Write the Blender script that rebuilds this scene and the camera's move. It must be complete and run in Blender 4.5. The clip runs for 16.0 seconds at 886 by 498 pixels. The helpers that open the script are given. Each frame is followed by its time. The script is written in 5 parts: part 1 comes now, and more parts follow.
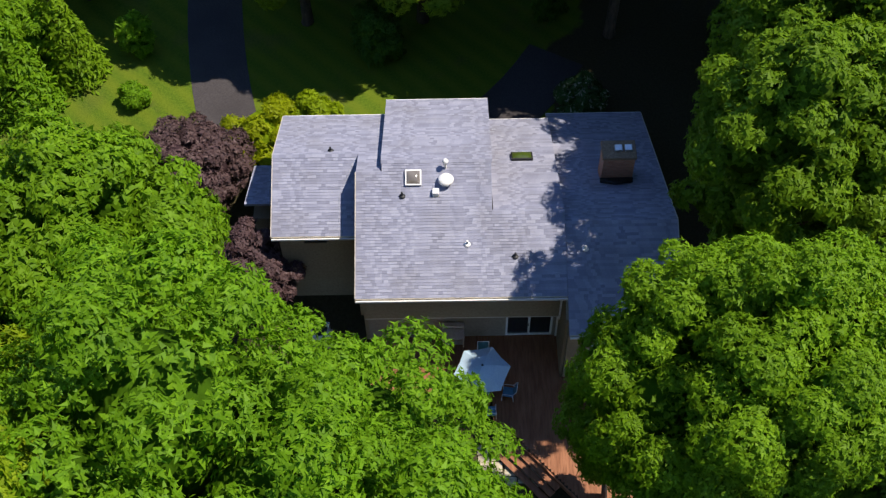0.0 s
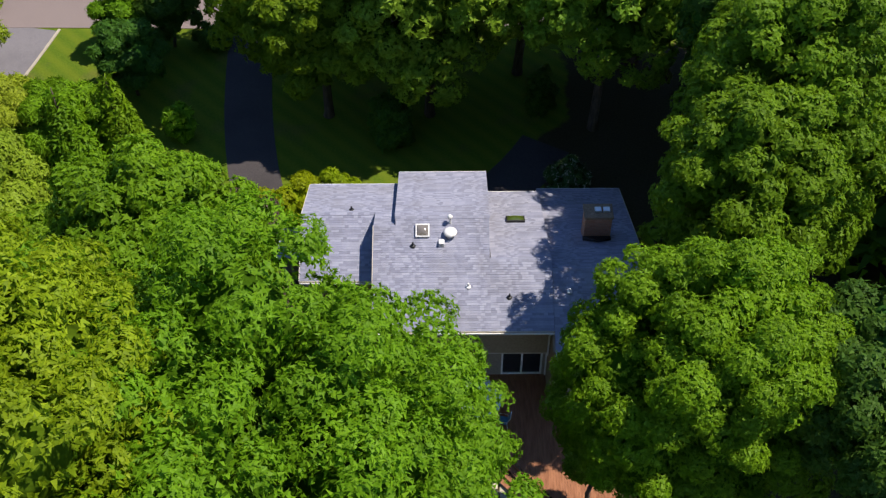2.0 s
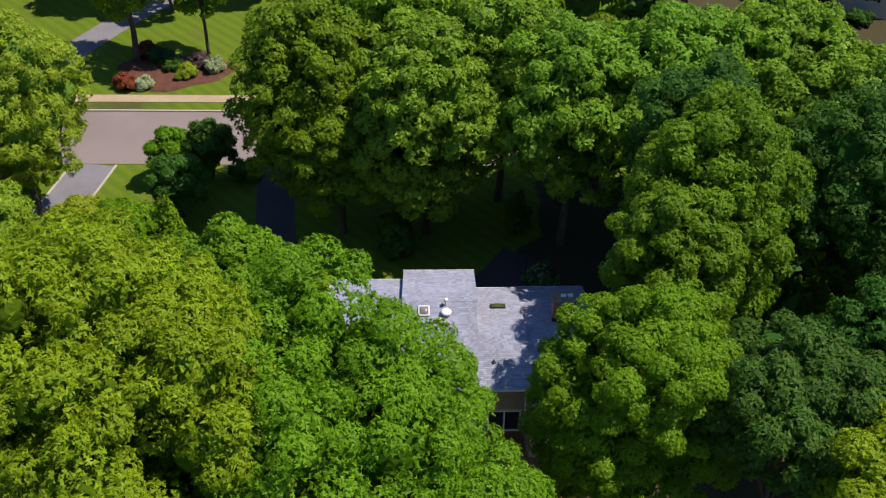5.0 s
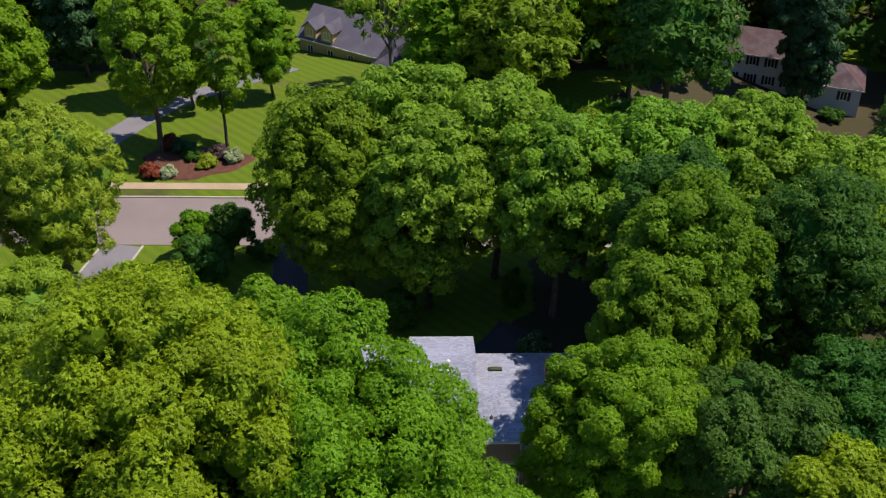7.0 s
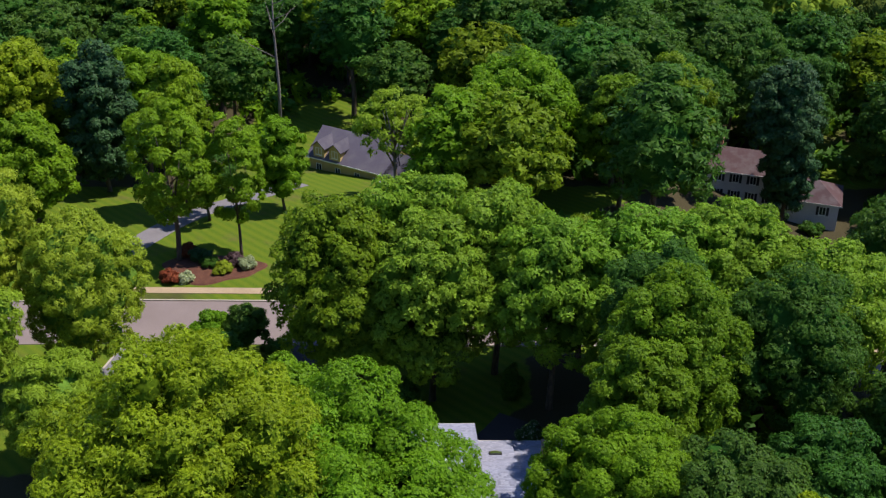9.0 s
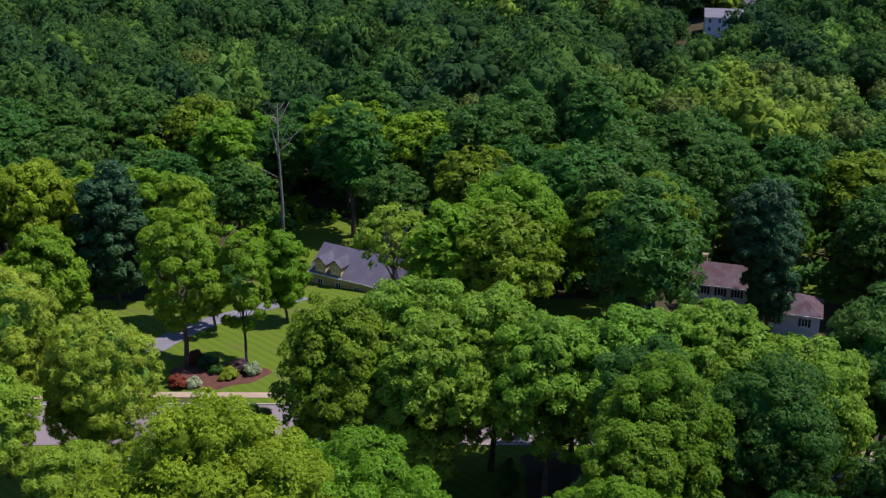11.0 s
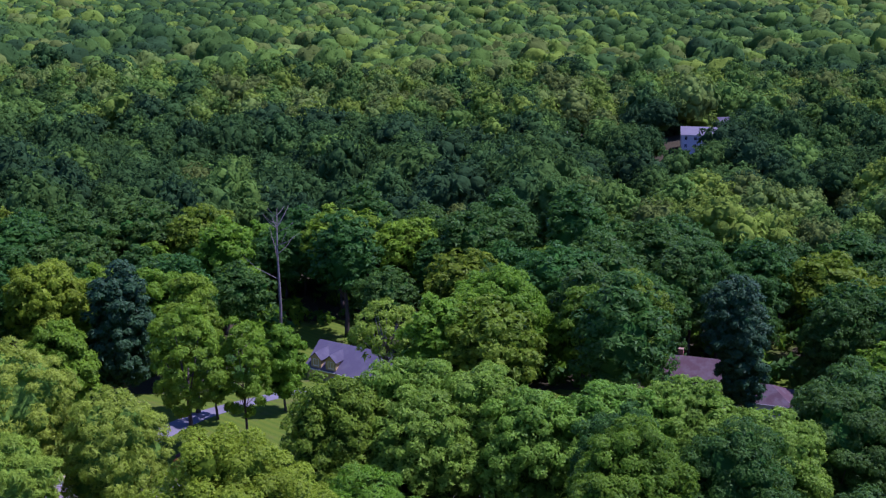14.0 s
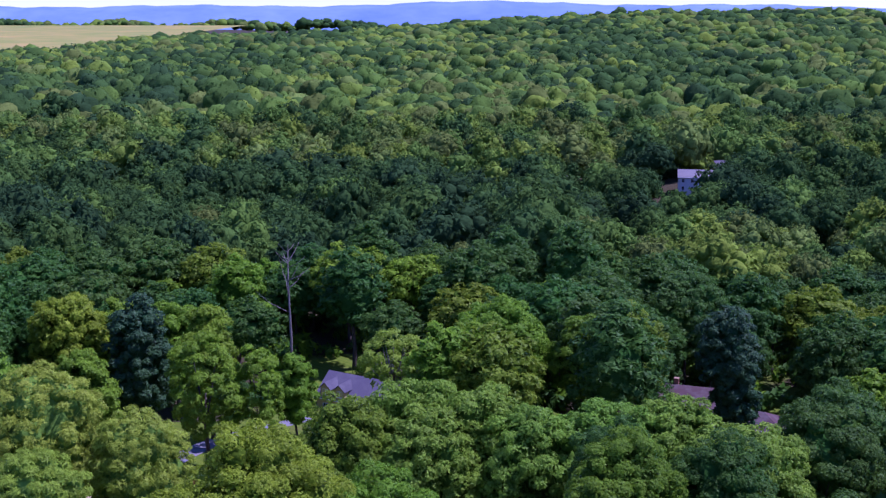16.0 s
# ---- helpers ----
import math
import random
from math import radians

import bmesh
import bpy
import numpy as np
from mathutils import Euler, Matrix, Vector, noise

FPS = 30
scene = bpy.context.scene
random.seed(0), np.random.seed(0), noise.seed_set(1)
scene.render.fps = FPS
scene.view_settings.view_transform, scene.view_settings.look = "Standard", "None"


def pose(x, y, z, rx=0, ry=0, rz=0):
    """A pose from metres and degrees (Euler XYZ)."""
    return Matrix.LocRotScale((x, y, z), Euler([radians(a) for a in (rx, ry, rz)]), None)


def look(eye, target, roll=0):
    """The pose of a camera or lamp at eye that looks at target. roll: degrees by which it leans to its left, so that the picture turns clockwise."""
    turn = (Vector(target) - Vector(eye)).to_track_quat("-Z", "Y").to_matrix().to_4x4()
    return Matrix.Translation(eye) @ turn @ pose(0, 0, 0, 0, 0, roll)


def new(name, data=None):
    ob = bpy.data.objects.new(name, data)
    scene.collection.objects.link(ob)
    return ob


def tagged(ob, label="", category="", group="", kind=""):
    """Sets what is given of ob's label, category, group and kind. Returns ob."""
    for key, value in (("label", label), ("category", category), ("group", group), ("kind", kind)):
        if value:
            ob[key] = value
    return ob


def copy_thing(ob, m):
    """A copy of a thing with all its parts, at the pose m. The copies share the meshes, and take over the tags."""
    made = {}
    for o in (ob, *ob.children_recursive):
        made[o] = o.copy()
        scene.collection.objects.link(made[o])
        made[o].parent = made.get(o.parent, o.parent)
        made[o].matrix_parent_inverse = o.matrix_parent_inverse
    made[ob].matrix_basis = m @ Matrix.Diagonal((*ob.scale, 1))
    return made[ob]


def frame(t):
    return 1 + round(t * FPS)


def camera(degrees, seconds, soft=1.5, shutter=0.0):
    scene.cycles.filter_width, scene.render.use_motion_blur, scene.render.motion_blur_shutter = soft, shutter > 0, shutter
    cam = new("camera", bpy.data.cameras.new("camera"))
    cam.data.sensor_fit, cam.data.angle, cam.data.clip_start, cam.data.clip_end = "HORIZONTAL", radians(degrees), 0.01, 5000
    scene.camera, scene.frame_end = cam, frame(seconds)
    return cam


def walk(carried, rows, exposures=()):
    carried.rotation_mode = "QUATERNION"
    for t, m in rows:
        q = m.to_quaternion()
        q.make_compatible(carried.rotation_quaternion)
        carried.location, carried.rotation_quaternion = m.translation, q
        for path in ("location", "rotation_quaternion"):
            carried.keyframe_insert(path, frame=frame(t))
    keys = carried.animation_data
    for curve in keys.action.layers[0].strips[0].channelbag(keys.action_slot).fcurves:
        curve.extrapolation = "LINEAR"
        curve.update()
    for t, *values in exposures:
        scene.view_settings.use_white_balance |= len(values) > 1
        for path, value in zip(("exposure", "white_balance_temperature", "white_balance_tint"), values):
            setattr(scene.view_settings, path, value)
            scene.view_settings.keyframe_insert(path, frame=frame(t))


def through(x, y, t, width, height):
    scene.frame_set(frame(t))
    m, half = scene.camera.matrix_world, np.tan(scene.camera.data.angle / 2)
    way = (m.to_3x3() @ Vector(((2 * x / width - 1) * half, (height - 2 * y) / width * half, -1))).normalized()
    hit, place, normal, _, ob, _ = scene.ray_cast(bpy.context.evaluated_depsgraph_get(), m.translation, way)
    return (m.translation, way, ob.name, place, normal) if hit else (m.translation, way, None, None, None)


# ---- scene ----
cam = camera(43.4, 16.0, soft=1.3)
PATH = [
    (0, (0.187, 1.753, 48.595), (0.17, 2.893, 46.952), -1.6),
    (0.5, (0.07, -0.117, 49.277), (0.057, 1.071, 47.668), -1.1),
    (1, (-0.029, -2.295, 50.094), (-0.041, -1.057, 48.524), -0.9),
    (1.5, (-0.12, -4.761, 51.088), (-0.13, -3.471, 49.56), -0.8),
    (2, (-0.231, -7.366, 52.215), (-0.239, -6.024, 50.732), -0.6),
    (2.5, (-0.347, -9.967, 53.441), (-0.351, -8.577, 52.003), -0.4),
    (3, (-0.472, -12.429, 54.587), (-0.472, -10.993, 53.195), -0.3),
    (5.5, (-1.372, -24.369, 60.39), (-1.343, -22.797, 59.154), 0.3),
    (6, (-1.439, -26.424, 61.2), (-1.41, -24.825, 60.0), 0.3),
    (6.5, (-1.599, -28.322, 61.995), (-1.568, -26.695, 60.832), 0.4),
    (7, (-1.813, -30.21, 62.74), (-1.78, -28.555, 61.617), 0.4),
    (7.5, (-1.995, -32.199, 63.381), (-1.962, -30.514, 62.304), 0.5),
    (8, (-2.166, -34.153, 63.837), (-2.132, -32.439, 62.807), 0.4),
    (8.5, (-2.345, -36.117, 64.103), (-2.309, -34.374, 63.124), 0.4),
    (9, (-2.512, -38.04, 64.197), (-2.473, -36.267, 63.272), 0.5),
    (9.5, (-2.723, -39.888, 64.159), (-2.68, -38.087, 63.291), 0.5),
    (10, (-2.884, -41.695, 64.106), (-2.838, -39.868, 63.293), 0.5),
    (12.5, (-3.51, -50.864, 63.775), (-3.447, -48.949, 63.204), 0.4),
    (13, (-3.541, -52.775, 63.698), (-3.474, -50.85, 63.158), 0.4),
    (13.5, (-3.563, -54.683, 63.6), (-3.492, -52.752, 63.085), 0.4),
    (14, (-3.589, -56.667, 63.485), (-3.516, -54.731, 62.989), 0.3),
    (14.5, (-3.669, -58.753, 63.342), (-3.596, -56.812, 62.865), 0.4),
    (15, (-3.735, -60.943, 63.216), (-3.664, -58.997, 62.759), 0.2),
    (15.5, (-3.923, -63.122, 63.148), (-3.853, -61.171, 62.713), 0.1),
    (16, (-4.146, -65.27, 63.129), (-4.077, -63.315, 62.717), -0.0),
]
walk(cam, [(t, look(eye, target, roll)) for t, eye, target, roll in PATH], exposures=[(0, 0.58, 6750, 12), (9, 0.56, 6500, 14), (12.5, 0.5, 5300, 36), (14.5, 0.52, 5000, 56), (16, 0.52, 4900, 64)])

# ---- light ----
SUN_TO = Vector((0.54, 0.06, 1.0)).normalized()
world = bpy.data.worlds.new("world")
scene.world = world
world.use_nodes = True
wn = world.node_tree
sky = wn.nodes.new("ShaderNodeTexSky")
sky.sky_type = "NISHITA"
sky.sun_disc = False
sky.sun_elevation = math.asin(SUN_TO.z)
sky.sun_rotation = math.atan2(SUN_TO.x, SUN_TO.y)
sky.air_density, sky.dust_density, sky.ozone_density = 1.0, 0.0, 2.0
wn.nodes["Background"].inputs["Strength"].default_value = 0.116
cool = wn.nodes.new("ShaderNodeMix")
cool.data_type, cool.blend_type = "RGBA", "MULTIPLY"
cool.inputs[0].default_value = 1.0
cool.inputs[7].default_value = (0.70, 0.84, 1.08, 1)
wn.links.new(sky.outputs["Color"], cool.inputs[6])
wn.links.new(cool.outputs[2], wn.nodes["Background"].inputs["Color"])
sun_data = bpy.data.lights.new("sun", "SUN")
sun_data.energy, sun_data.angle, sun_data.color = 4.2, radians(0.53), (1.0, 0.955, 0.88)
sun = new("sun", sun_data)
sun.matrix_world = look(SUN_TO * 200, (0, 0, 0))


# ---- materials ----
def mat(name, rough=0.8, metal=0.0, spec=0.3):
    m = bpy.data.materials.new(name)
    m.use_nodes = True
    b = m.node_tree.nodes["Principled BSDF"]
    b.inputs["Roughness"].default_value = rough
    b.inputs["Metallic"].default_value = metal
    b.inputs["Specular IOR Level"].default_value = spec
    return m, m.node_tree, b


def node(t, kind, **values):
    n = t.nodes.new(kind)
    for key, v in values.items():
        n.inputs[key].default_value = v
    return n


def coords(t, scale=(1, 1, 1), world_space=False):
    tc = t.nodes.new("ShaderNodeNewGeometry" if world_space else "ShaderNodeTexCoord")
    mp = t.nodes.new("ShaderNodeMapping")
    mp.inputs["Scale"].default_value = scale
    t.links.new(tc.outputs["Position" if world_space else "Object"], mp.inputs["Vector"])
    return mp.outputs["Vector"]


def noise_tex(t, vec, scale, detail=4.0, rough=0.6):
    n = node(t, "ShaderNodeTexNoise", Scale=scale, Detail=detail, Roughness=rough)
    t.links.new(vec, n.inputs["Vector"])
    return n.outputs["Fac"]


def ramp(t, fac, stops):
    r = t.nodes.new("ShaderNodeValToRGB")
    e = r.color_ramp.elements
    while len(e) < len(stops):
        e.new(0.5)
    for k, (p, c) in zip(e, stops):
        k.position, k.color = p, (*c, 1)
    t.links.new(fac, r.inputs["Fac"])
    return r.outputs["Color"]


def mix(t, a, b, fac, blend="MIX"):
    m = t.nodes.new("ShaderNodeMix")
    m.data_type, m.blend_type = "RGBA", blend
    for v, sock in ((fac, m.inputs[0]), (a, m.inputs[6]), (b, m.inputs[7])):
        if isinstance(v, (int, float)):
            sock.default_value = v
        elif isinstance(v, tuple):
            sock.default_value = (*v, 1)
        else:
            t.links.new(v, sock)
    return m.outputs[2]


def bump(t, b, height, strength=0.4, dist=0.02):
    n = node(t, "ShaderNodeBump", Strength=strength, Distance=dist)
    t.links.new(height, n.inputs["Height"])
    t.links.new(n.outputs["Normal"], b.inputs["Normal"])


def rough_mat(name, dark, light, scale=6.0, big=0.4, rough=0.85, bumpy=0.3, stretch=(1, 1, 1), metal=0.0, spec=0.3):
    """A surface with grain and larger blotches between two colours."""
    m, t, b = mat(name, rough, metal, spec)
    v = coords(t, stretch, True)
    fine = noise_tex(t, v, scale)
    blot = noise_tex(t, v, big, 3.0)
    c = ramp(t, fine, [(0.3, dark), (0.7, light)])
    c2 = mix(t, c, mix(t, c, dark, 0.55), ramp(t, blot, [(0.42, (0, 0, 0)), (0.65, (1, 1, 1))]))
    t.links.new(c2, b.inputs["Base Color"])
    if bumpy:
        bump(t, b, fine, bumpy)
    return m


def blend(a, b, q):
    return tuple(u + (w - u) * q for u, w in zip(a, b))


def leaf_mat(name, dark, light, tip, through=0.48, mid=0.55):
    """Leaves: each one of its own tone, clumps of theirs, with light passing through."""
    m, t, b = mat(name, 0.55, 0.0, 0.16)
    geo = t.nodes.new("ShaderNodeNewGeometry")
    info = t.nodes.new("ShaderNodeObjectInfo")
    v = coords(t, (1, 1, 1), True)
    clump = noise_tex(t, v, 0.35, 3.0)
    c = ramp(t, geo.outputs["Random Per Island"], [(0.0, blend(dark, light, 0.45)), (mid, light), (1.0, blend(light, tip, 0.6))])
    c = mix(t, c, mix(t, c, dark, 0.5), ramp(t, clump, [(0.4, (0, 0, 0)), (0.68, (1, 1, 1))]))
    hsv = t.nodes.new("ShaderNodeHueSaturation")
    rng = node(t, "ShaderNodeMapRange", **{"To Min": 0.485, "To Max": 0.515})
    t.links.new(info.outputs["Random"], rng.inputs["Value"])
    t.links.new(rng.outputs["Result"], hsv.inputs["Hue"])
    t.links.new(c, hsv.inputs["Color"])
    t.links.new(hsv.outputs["Color"], b.inputs["Base Color"])
    tr = t.nodes.new("ShaderNodeBsdfTranslucent")
    t.links.new(hsv.outputs["Color"], tr.inputs["Color"])
    ms = node(t, "ShaderNodeMixShader", Fac=through)
    out = t.nodes["Material Output"]
    t.links.new(b.outputs["BSDF"], ms.inputs[1])
    t.links.new(tr.outputs["BSDF"], ms.inputs[2])
    t.links.new(ms.outputs["Shader"], out.inputs["Surface"])
    return m


LEAF = {
    "green": leaf_mat("green_leaves", (0.088, 0.174, 0.006), (0.188, 0.345, 0.010), (0.290, 0.470, 0.020)),
    "yellow": leaf_mat("yellow_green_leaves", (0.105, 0.174, 0.005), (0.238, 0.375, 0.011), (0.370, 0.510, 0.020)),
    "olive": leaf_mat("olive_leaves", (0.092, 0.155, 0.007), (0.188, 0.295, 0.011), (0.275, 0.390, 0.018)),
    "maple": leaf_mat("maple_leaves", (0.104, 0.198, 0.014), (0.230, 0.405, 0.026), (0.335, 0.515, 0.046)),
    "deep": leaf_mat("deep_green_leaves", (0.034, 0.090, 0.013), (0.076, 0.185, 0.020), (0.130, 0.260, 0.028)),
    "pale": leaf_mat("pale_green_leaves", (0.175, 0.250, 0.015), (0.310, 0.420, 0.027), (0.420, 0.520, 0.048)),
    "purple": leaf_mat("purple_leaves", (0.046, 0.027, 0.028), (0.112, 0.068, 0.064), (0.190, 0.130, 0.112), 0.2),
    "lime": leaf_mat("lime_leaves", (0.180, 0.240, 0.005), (0.320, 0.400, 0.007), (0.440, 0.500, 0.012)),
    "needle": leaf_mat("needles", (0.016, 0.052, 0.016), (0.032, 0.092, 0.026), (0.055, 0.125, 0.034), 0.1),
    "red": leaf_mat("red_leaves", (0.110, 0.018, 0.010), (0.230, 0.045, 0.022), (0.300, 0.090, 0.040), 0.2),
    "cream": leaf_mat("variegated_leaves", (0.150, 0.190, 0.070), (0.380, 0.420, 0.210), (0.520, 0.540, 0.360), 0.2),
    "flower": leaf_mat("white_blossom", (0.030, 0.080, 0.015), (0.045, 0.095, 0.022), (0.850, 0.860, 0.700), 0.15, 0.86),
}



def far_leaf(name, c):
    """Foliage seen from far: mottled, with the shade between its sprays of leaves painted in."""
    m, t, b = mat(name, 0.9, 0.0, 0.03)
    geo = t.nodes.new("ShaderNodeNewGeometry")
    v = coords(t, (1, 1, 1), True)
    spray_gap = noise_tex(t, v, 0.7, 3.0, 0.6)
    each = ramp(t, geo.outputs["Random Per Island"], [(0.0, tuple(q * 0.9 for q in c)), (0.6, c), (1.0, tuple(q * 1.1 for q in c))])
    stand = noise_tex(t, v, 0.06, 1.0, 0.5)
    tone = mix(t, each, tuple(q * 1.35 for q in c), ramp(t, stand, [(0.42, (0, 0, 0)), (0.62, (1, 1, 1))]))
    # Darkens the hollows between sprays: shade put into the colour.
    col = mix(t, tone, mix(t, tone, tuple(q * 0.5 for q in c), 0.45), ramp(t, spray_gap, [(0.5, (0, 0, 0)), (0.68, (1, 1, 1))]))
    t.links.new(col, b.inputs["Base Color"])
    inv = t.nodes.new("ShaderNodeMath")
    inv.operation = "SUBTRACT"
    inv.inputs[0].default_value = 1.0
    t.links.new(spray_gap, inv.inputs[1])
    bump(t, b, inv.outputs[0], 0.6, 1.0)
    tr = t.nodes.new("ShaderNodeBsdfTranslucent")
    t.links.new(col, tr.inputs["Color"])
    ms = node(t, "ShaderNodeMixShader", Fac=0.36)
    t.links.new(b.outputs["BSDF"], ms.inputs[1])
    t.links.new(tr.outputs["BSDF"], ms.inputs[2])
    t.links.new(ms.outputs["Shader"], t.nodes["Material Output"].inputs["Surface"])
    return m


# Deep and needle tones also put cloud shade into the nearer woods' colour.
FAR = [far_leaf(n, tuple(q * 1.55 for q in c)) for n, c in (("far_green_leaves", (0.066, 0.120, 0.017)), ("far_deep_shade_leaves", (0.030, 0.064, 0.014)), ("far_olive_leaves", (0.080, 0.108, 0.020)), ("far_yellow_leaves", (0.112, 0.160, 0.017)), ("far_pale_leaves", (0.094, 0.138, 0.024)), ("far_needles", (0.022, 0.048, 0.014)), ("far_mid_leaves", (0.044, 0.086, 0.015)), ("far_light_leaves", (0.096, 0.148, 0.017)))]
# Inner masses of the crowns: shade between boughs, put into darker leaf colours.
HEART = {k: far_leaf("inner_shade_" + k, tuple(q * 1.45 for q in c)) for k, c in (("green", (0.036, 0.082, 0.004)), ("maple", (0.048, 0.098, 0.008)), ("yellow", (0.046, 0.078, 0.004)), ("olive", (0.038, 0.070, 0.005)), ("deep", (0.026, 0.080, 0.012)), ("pale", (0.095, 0.175, 0.022)), ("purple", (0.034, 0.020, 0.022)), ("lime", (0.130, 0.190, 0.006)), ("needle", (0.016, 0.052, 0.016)), ("red", (0.110, 0.018, 0.010)), ("cream", (0.150, 0.190, 0.070)), ("flower", (0.030, 0.080, 0.015)))}
BARK = rough_mat("bark", (0.045, 0.032, 0.024), (0.150, 0.115, 0.085), 5.0, 0.8, 0.9, 0.8, (1, 1, 0.25))
PALE_BARK = rough_mat("grey_dead_wood", (0.11, 0.09, 0.075), (0.27, 0.23, 0.20), 5.0, 0.8, 0.9, 0.6, (1, 1, 0.25))
ASPHALT = rough_mat("old_asphalt", (0.165, 0.128, 0.115), (0.25, 0.20, 0.185), 18.0, 0.12, 0.9, 0.2)
DRIVE = rough_mat("dark_asphalt", (0.036, 0.031, 0.031), (0.074, 0.064, 0.062), 16.0, 0.3, 0.88, 0.2)
DRIVE_GREY = rough_mat("grey_driveway", (0.13, 0.12, 0.125), (0.22, 0.20, 0.205), 16.0, 0.3, 0.88, 0.2)
CONCRETE = rough_mat("kerb_concrete", (0.30, 0.26, 0.20), (0.48, 0.42, 0.33), 12.0, 0.5, 0.9, 0.2)
TAN_WALK = rough_mat("tan_pavement", (0.28, 0.20, 0.12), (0.44, 0.33, 0.21), 10.0, 0.4, 0.9, 0.2)
MULCH = rough_mat("red_brown_mulch", (0.060, 0.022, 0.014), (0.150, 0.062, 0.036), 9.0, 1.2, 0.95, 0.7)
SIDING = rough_mat("tan_siding", (0.24, 0.185, 0.115), (0.32, 0.25, 0.165), 9.0, 0.4, 0.75, 0.1)
TAUPE = rough_mat("taupe_lower_siding", (0.22, 0.18, 0.135), (0.30, 0.25, 0.19), 9.0, 0.4, 0.75, 0.1)
WHITE = rough_mat("white_paint", (0.66, 0.64, 0.60), (0.82, 0.80, 0.76), 9.0, 0.6, 0.6, 0.05)
CREAM = rough_mat("cream_fascia", (0.46, 0.40, 0.31), (0.62, 0.56, 0.46), 6.0, 0.8, 0.7, 0.1)
BRICK_COPING = rough_mat("chimney_cap", (0.20, 0.13, 0.08), (0.36, 0.25, 0.16), 12.0, 2.0, 0.9, 0.3)
STEEL = rough_mat("galvanised_steel", (0.55, 0.57, 0.60), (0.75, 0.77, 0.80), 8.0, 2.0, 0.35, 0.05, metal=0.9)
DARK_METAL = rough_mat("dark_metal", (0.02, 0.02, 0.02), (0.05, 0.05, 0.05), 8.0, 2.0, 0.5, 0.05, metal=0.4)
DECK = rough_mat("red_brown_deck_boards", (0.20, 0.075, 0.032), (0.36, 0.155, 0.075), 7.0, 0.7, 0.7, 0.25, (1, 0.15, 1))
CANVAS = rough_mat("pale_blue_canvas", (0.42, 0.56, 0.66), (0.54, 0.68, 0.76), 14.0, 1.2, 0.8, 0.1)
BLUE_FABRIC = rough_mat("blue_fabric", (0.06, 0.20, 0.34), (0.12, 0.30, 0.46), 14.0, 1.2, 0.85, 0.1)
TEAL = rough_mat("teal_mesh", (0.03, 0.11, 0.13), (0.07, 0.19, 0.21), 14.0, 1.2, 0.8, 0.1)
STONE = rough_mat("buff_flagstone", (0.32, 0.27, 0.18), (0.55, 0.48, 0.34), 5.0, 0.8, 0.9, 0.3)
YELLOW_SIDING = rough_mat("yellow_siding", (0.42, 0.30, 0.12), (0.52, 0.39, 0.18), 9.0, 0.5, 0.75, 0.1)
GREY_SIDING = rough_mat("pale_grey_siding", (0.50, 0.48, 0.47), (0.64, 0.62, 0.60), 9.0, 0.5, 0.75, 0.1)
SHUTTER = rough_mat("black_shutter", (0.012, 0.012, 0.014), (0.03, 0.03, 0.034), 9.0, 0.5, 0.6, 0.05)


def shingle_mat(name, dark, mid, light):
    """Asphalt shingles: each tab of its own tone, granule grain and weather stains."""
    m, t, b = mat(name, 0.82, 0.0, 0.35)
    geo = t.nodes.new("ShaderNodeNewGeometry")
    info = t.nodes.new("ShaderNodeObjectInfo")
    add = t.nodes.new("ShaderNodeMath")
    add.operation = "ADD"
    t.links.new(geo.outputs["Random Per Island"], add.inputs[0])
    t.links.new(info.outputs["Random"], add.inputs[1])
    frac = t.nodes.new("ShaderNodeMath")
    frac.operation = "FRACT"
    t.links.new(add.outputs[0], frac.inputs[0])
    c = ramp(t, frac.outputs[0], [(0.0, dark), (0.5, mid), (1.0, light)])
    w = coords(t, (1, 1, 1), True)
    grain = noise_tex(t, w, 30.0, 3.0)
    c = mix(t, c, mix(t, c, dark, 0.6), ramp(t, grain, [(0.45, (0, 0, 0)), (0.75, (1, 1, 1))]))
    stain = noise_tex(t, w, 0.55, 4.0)
    c = mix(t, c, mix(t, c, (0.16, 0.15, 0.15), 0.4), ramp(t, stain, [(0.45, (0, 0, 0)), (0.72, (1, 1, 1))]))
    t.links.new(c, b.inputs["Base Color"])
    bump(t, b, grain, 0.3, 0.01)
    return m


SHINGLE = shingle_mat("blue_grey_shingles", (0.200, 0.204, 0.258), (0.264, 0.269, 0.334), (0.338, 0.342, 0.408))
PURPLE_ROOF = shingle_mat("purple_grey_shingles", (0.056, 0.049, 0.066), (0.080, 0.069, 0.090), (0.104, 0.089, 0.114))
RED_ROOF = shingle_mat("dark_red_shingles", (0.045, 0.022, 0.024), (0.068, 0.034, 0.036), (0.10, 0.052, 0.053))


def brick_mat():
    m, t, b = mat("red_brown_brick", 0.9)
    v = coords(t, (1, 1, 1), False)
    br = node(t, "ShaderNodeTexBrick", Scale=1.0, Color1=(0.42, 0.170, 0.100, 1), Color2=(0.54, 0.240, 0.150, 1), Mortar=(0.36, 0.28, 0.22, 1))
    br.inputs["Mortar Size"].default_value = 0.006
    br.inputs["Brick Width"].default_value = 0.21
    br.inputs["Row Height"].default_value = 0.075
    sw = t.nodes.new("ShaderNodeMapping")
    sw.inputs["Rotation"].default_value = (radians(90), 0, 0)
    t.links.new(v, sw.inputs["Vector"])
    t.links.new(sw.outputs["Vector"], br.inputs["Vector"])
    t.links.new(br.outputs["Color"], b.inputs["Base Color"])
    return m


BRICK = brick_mat()


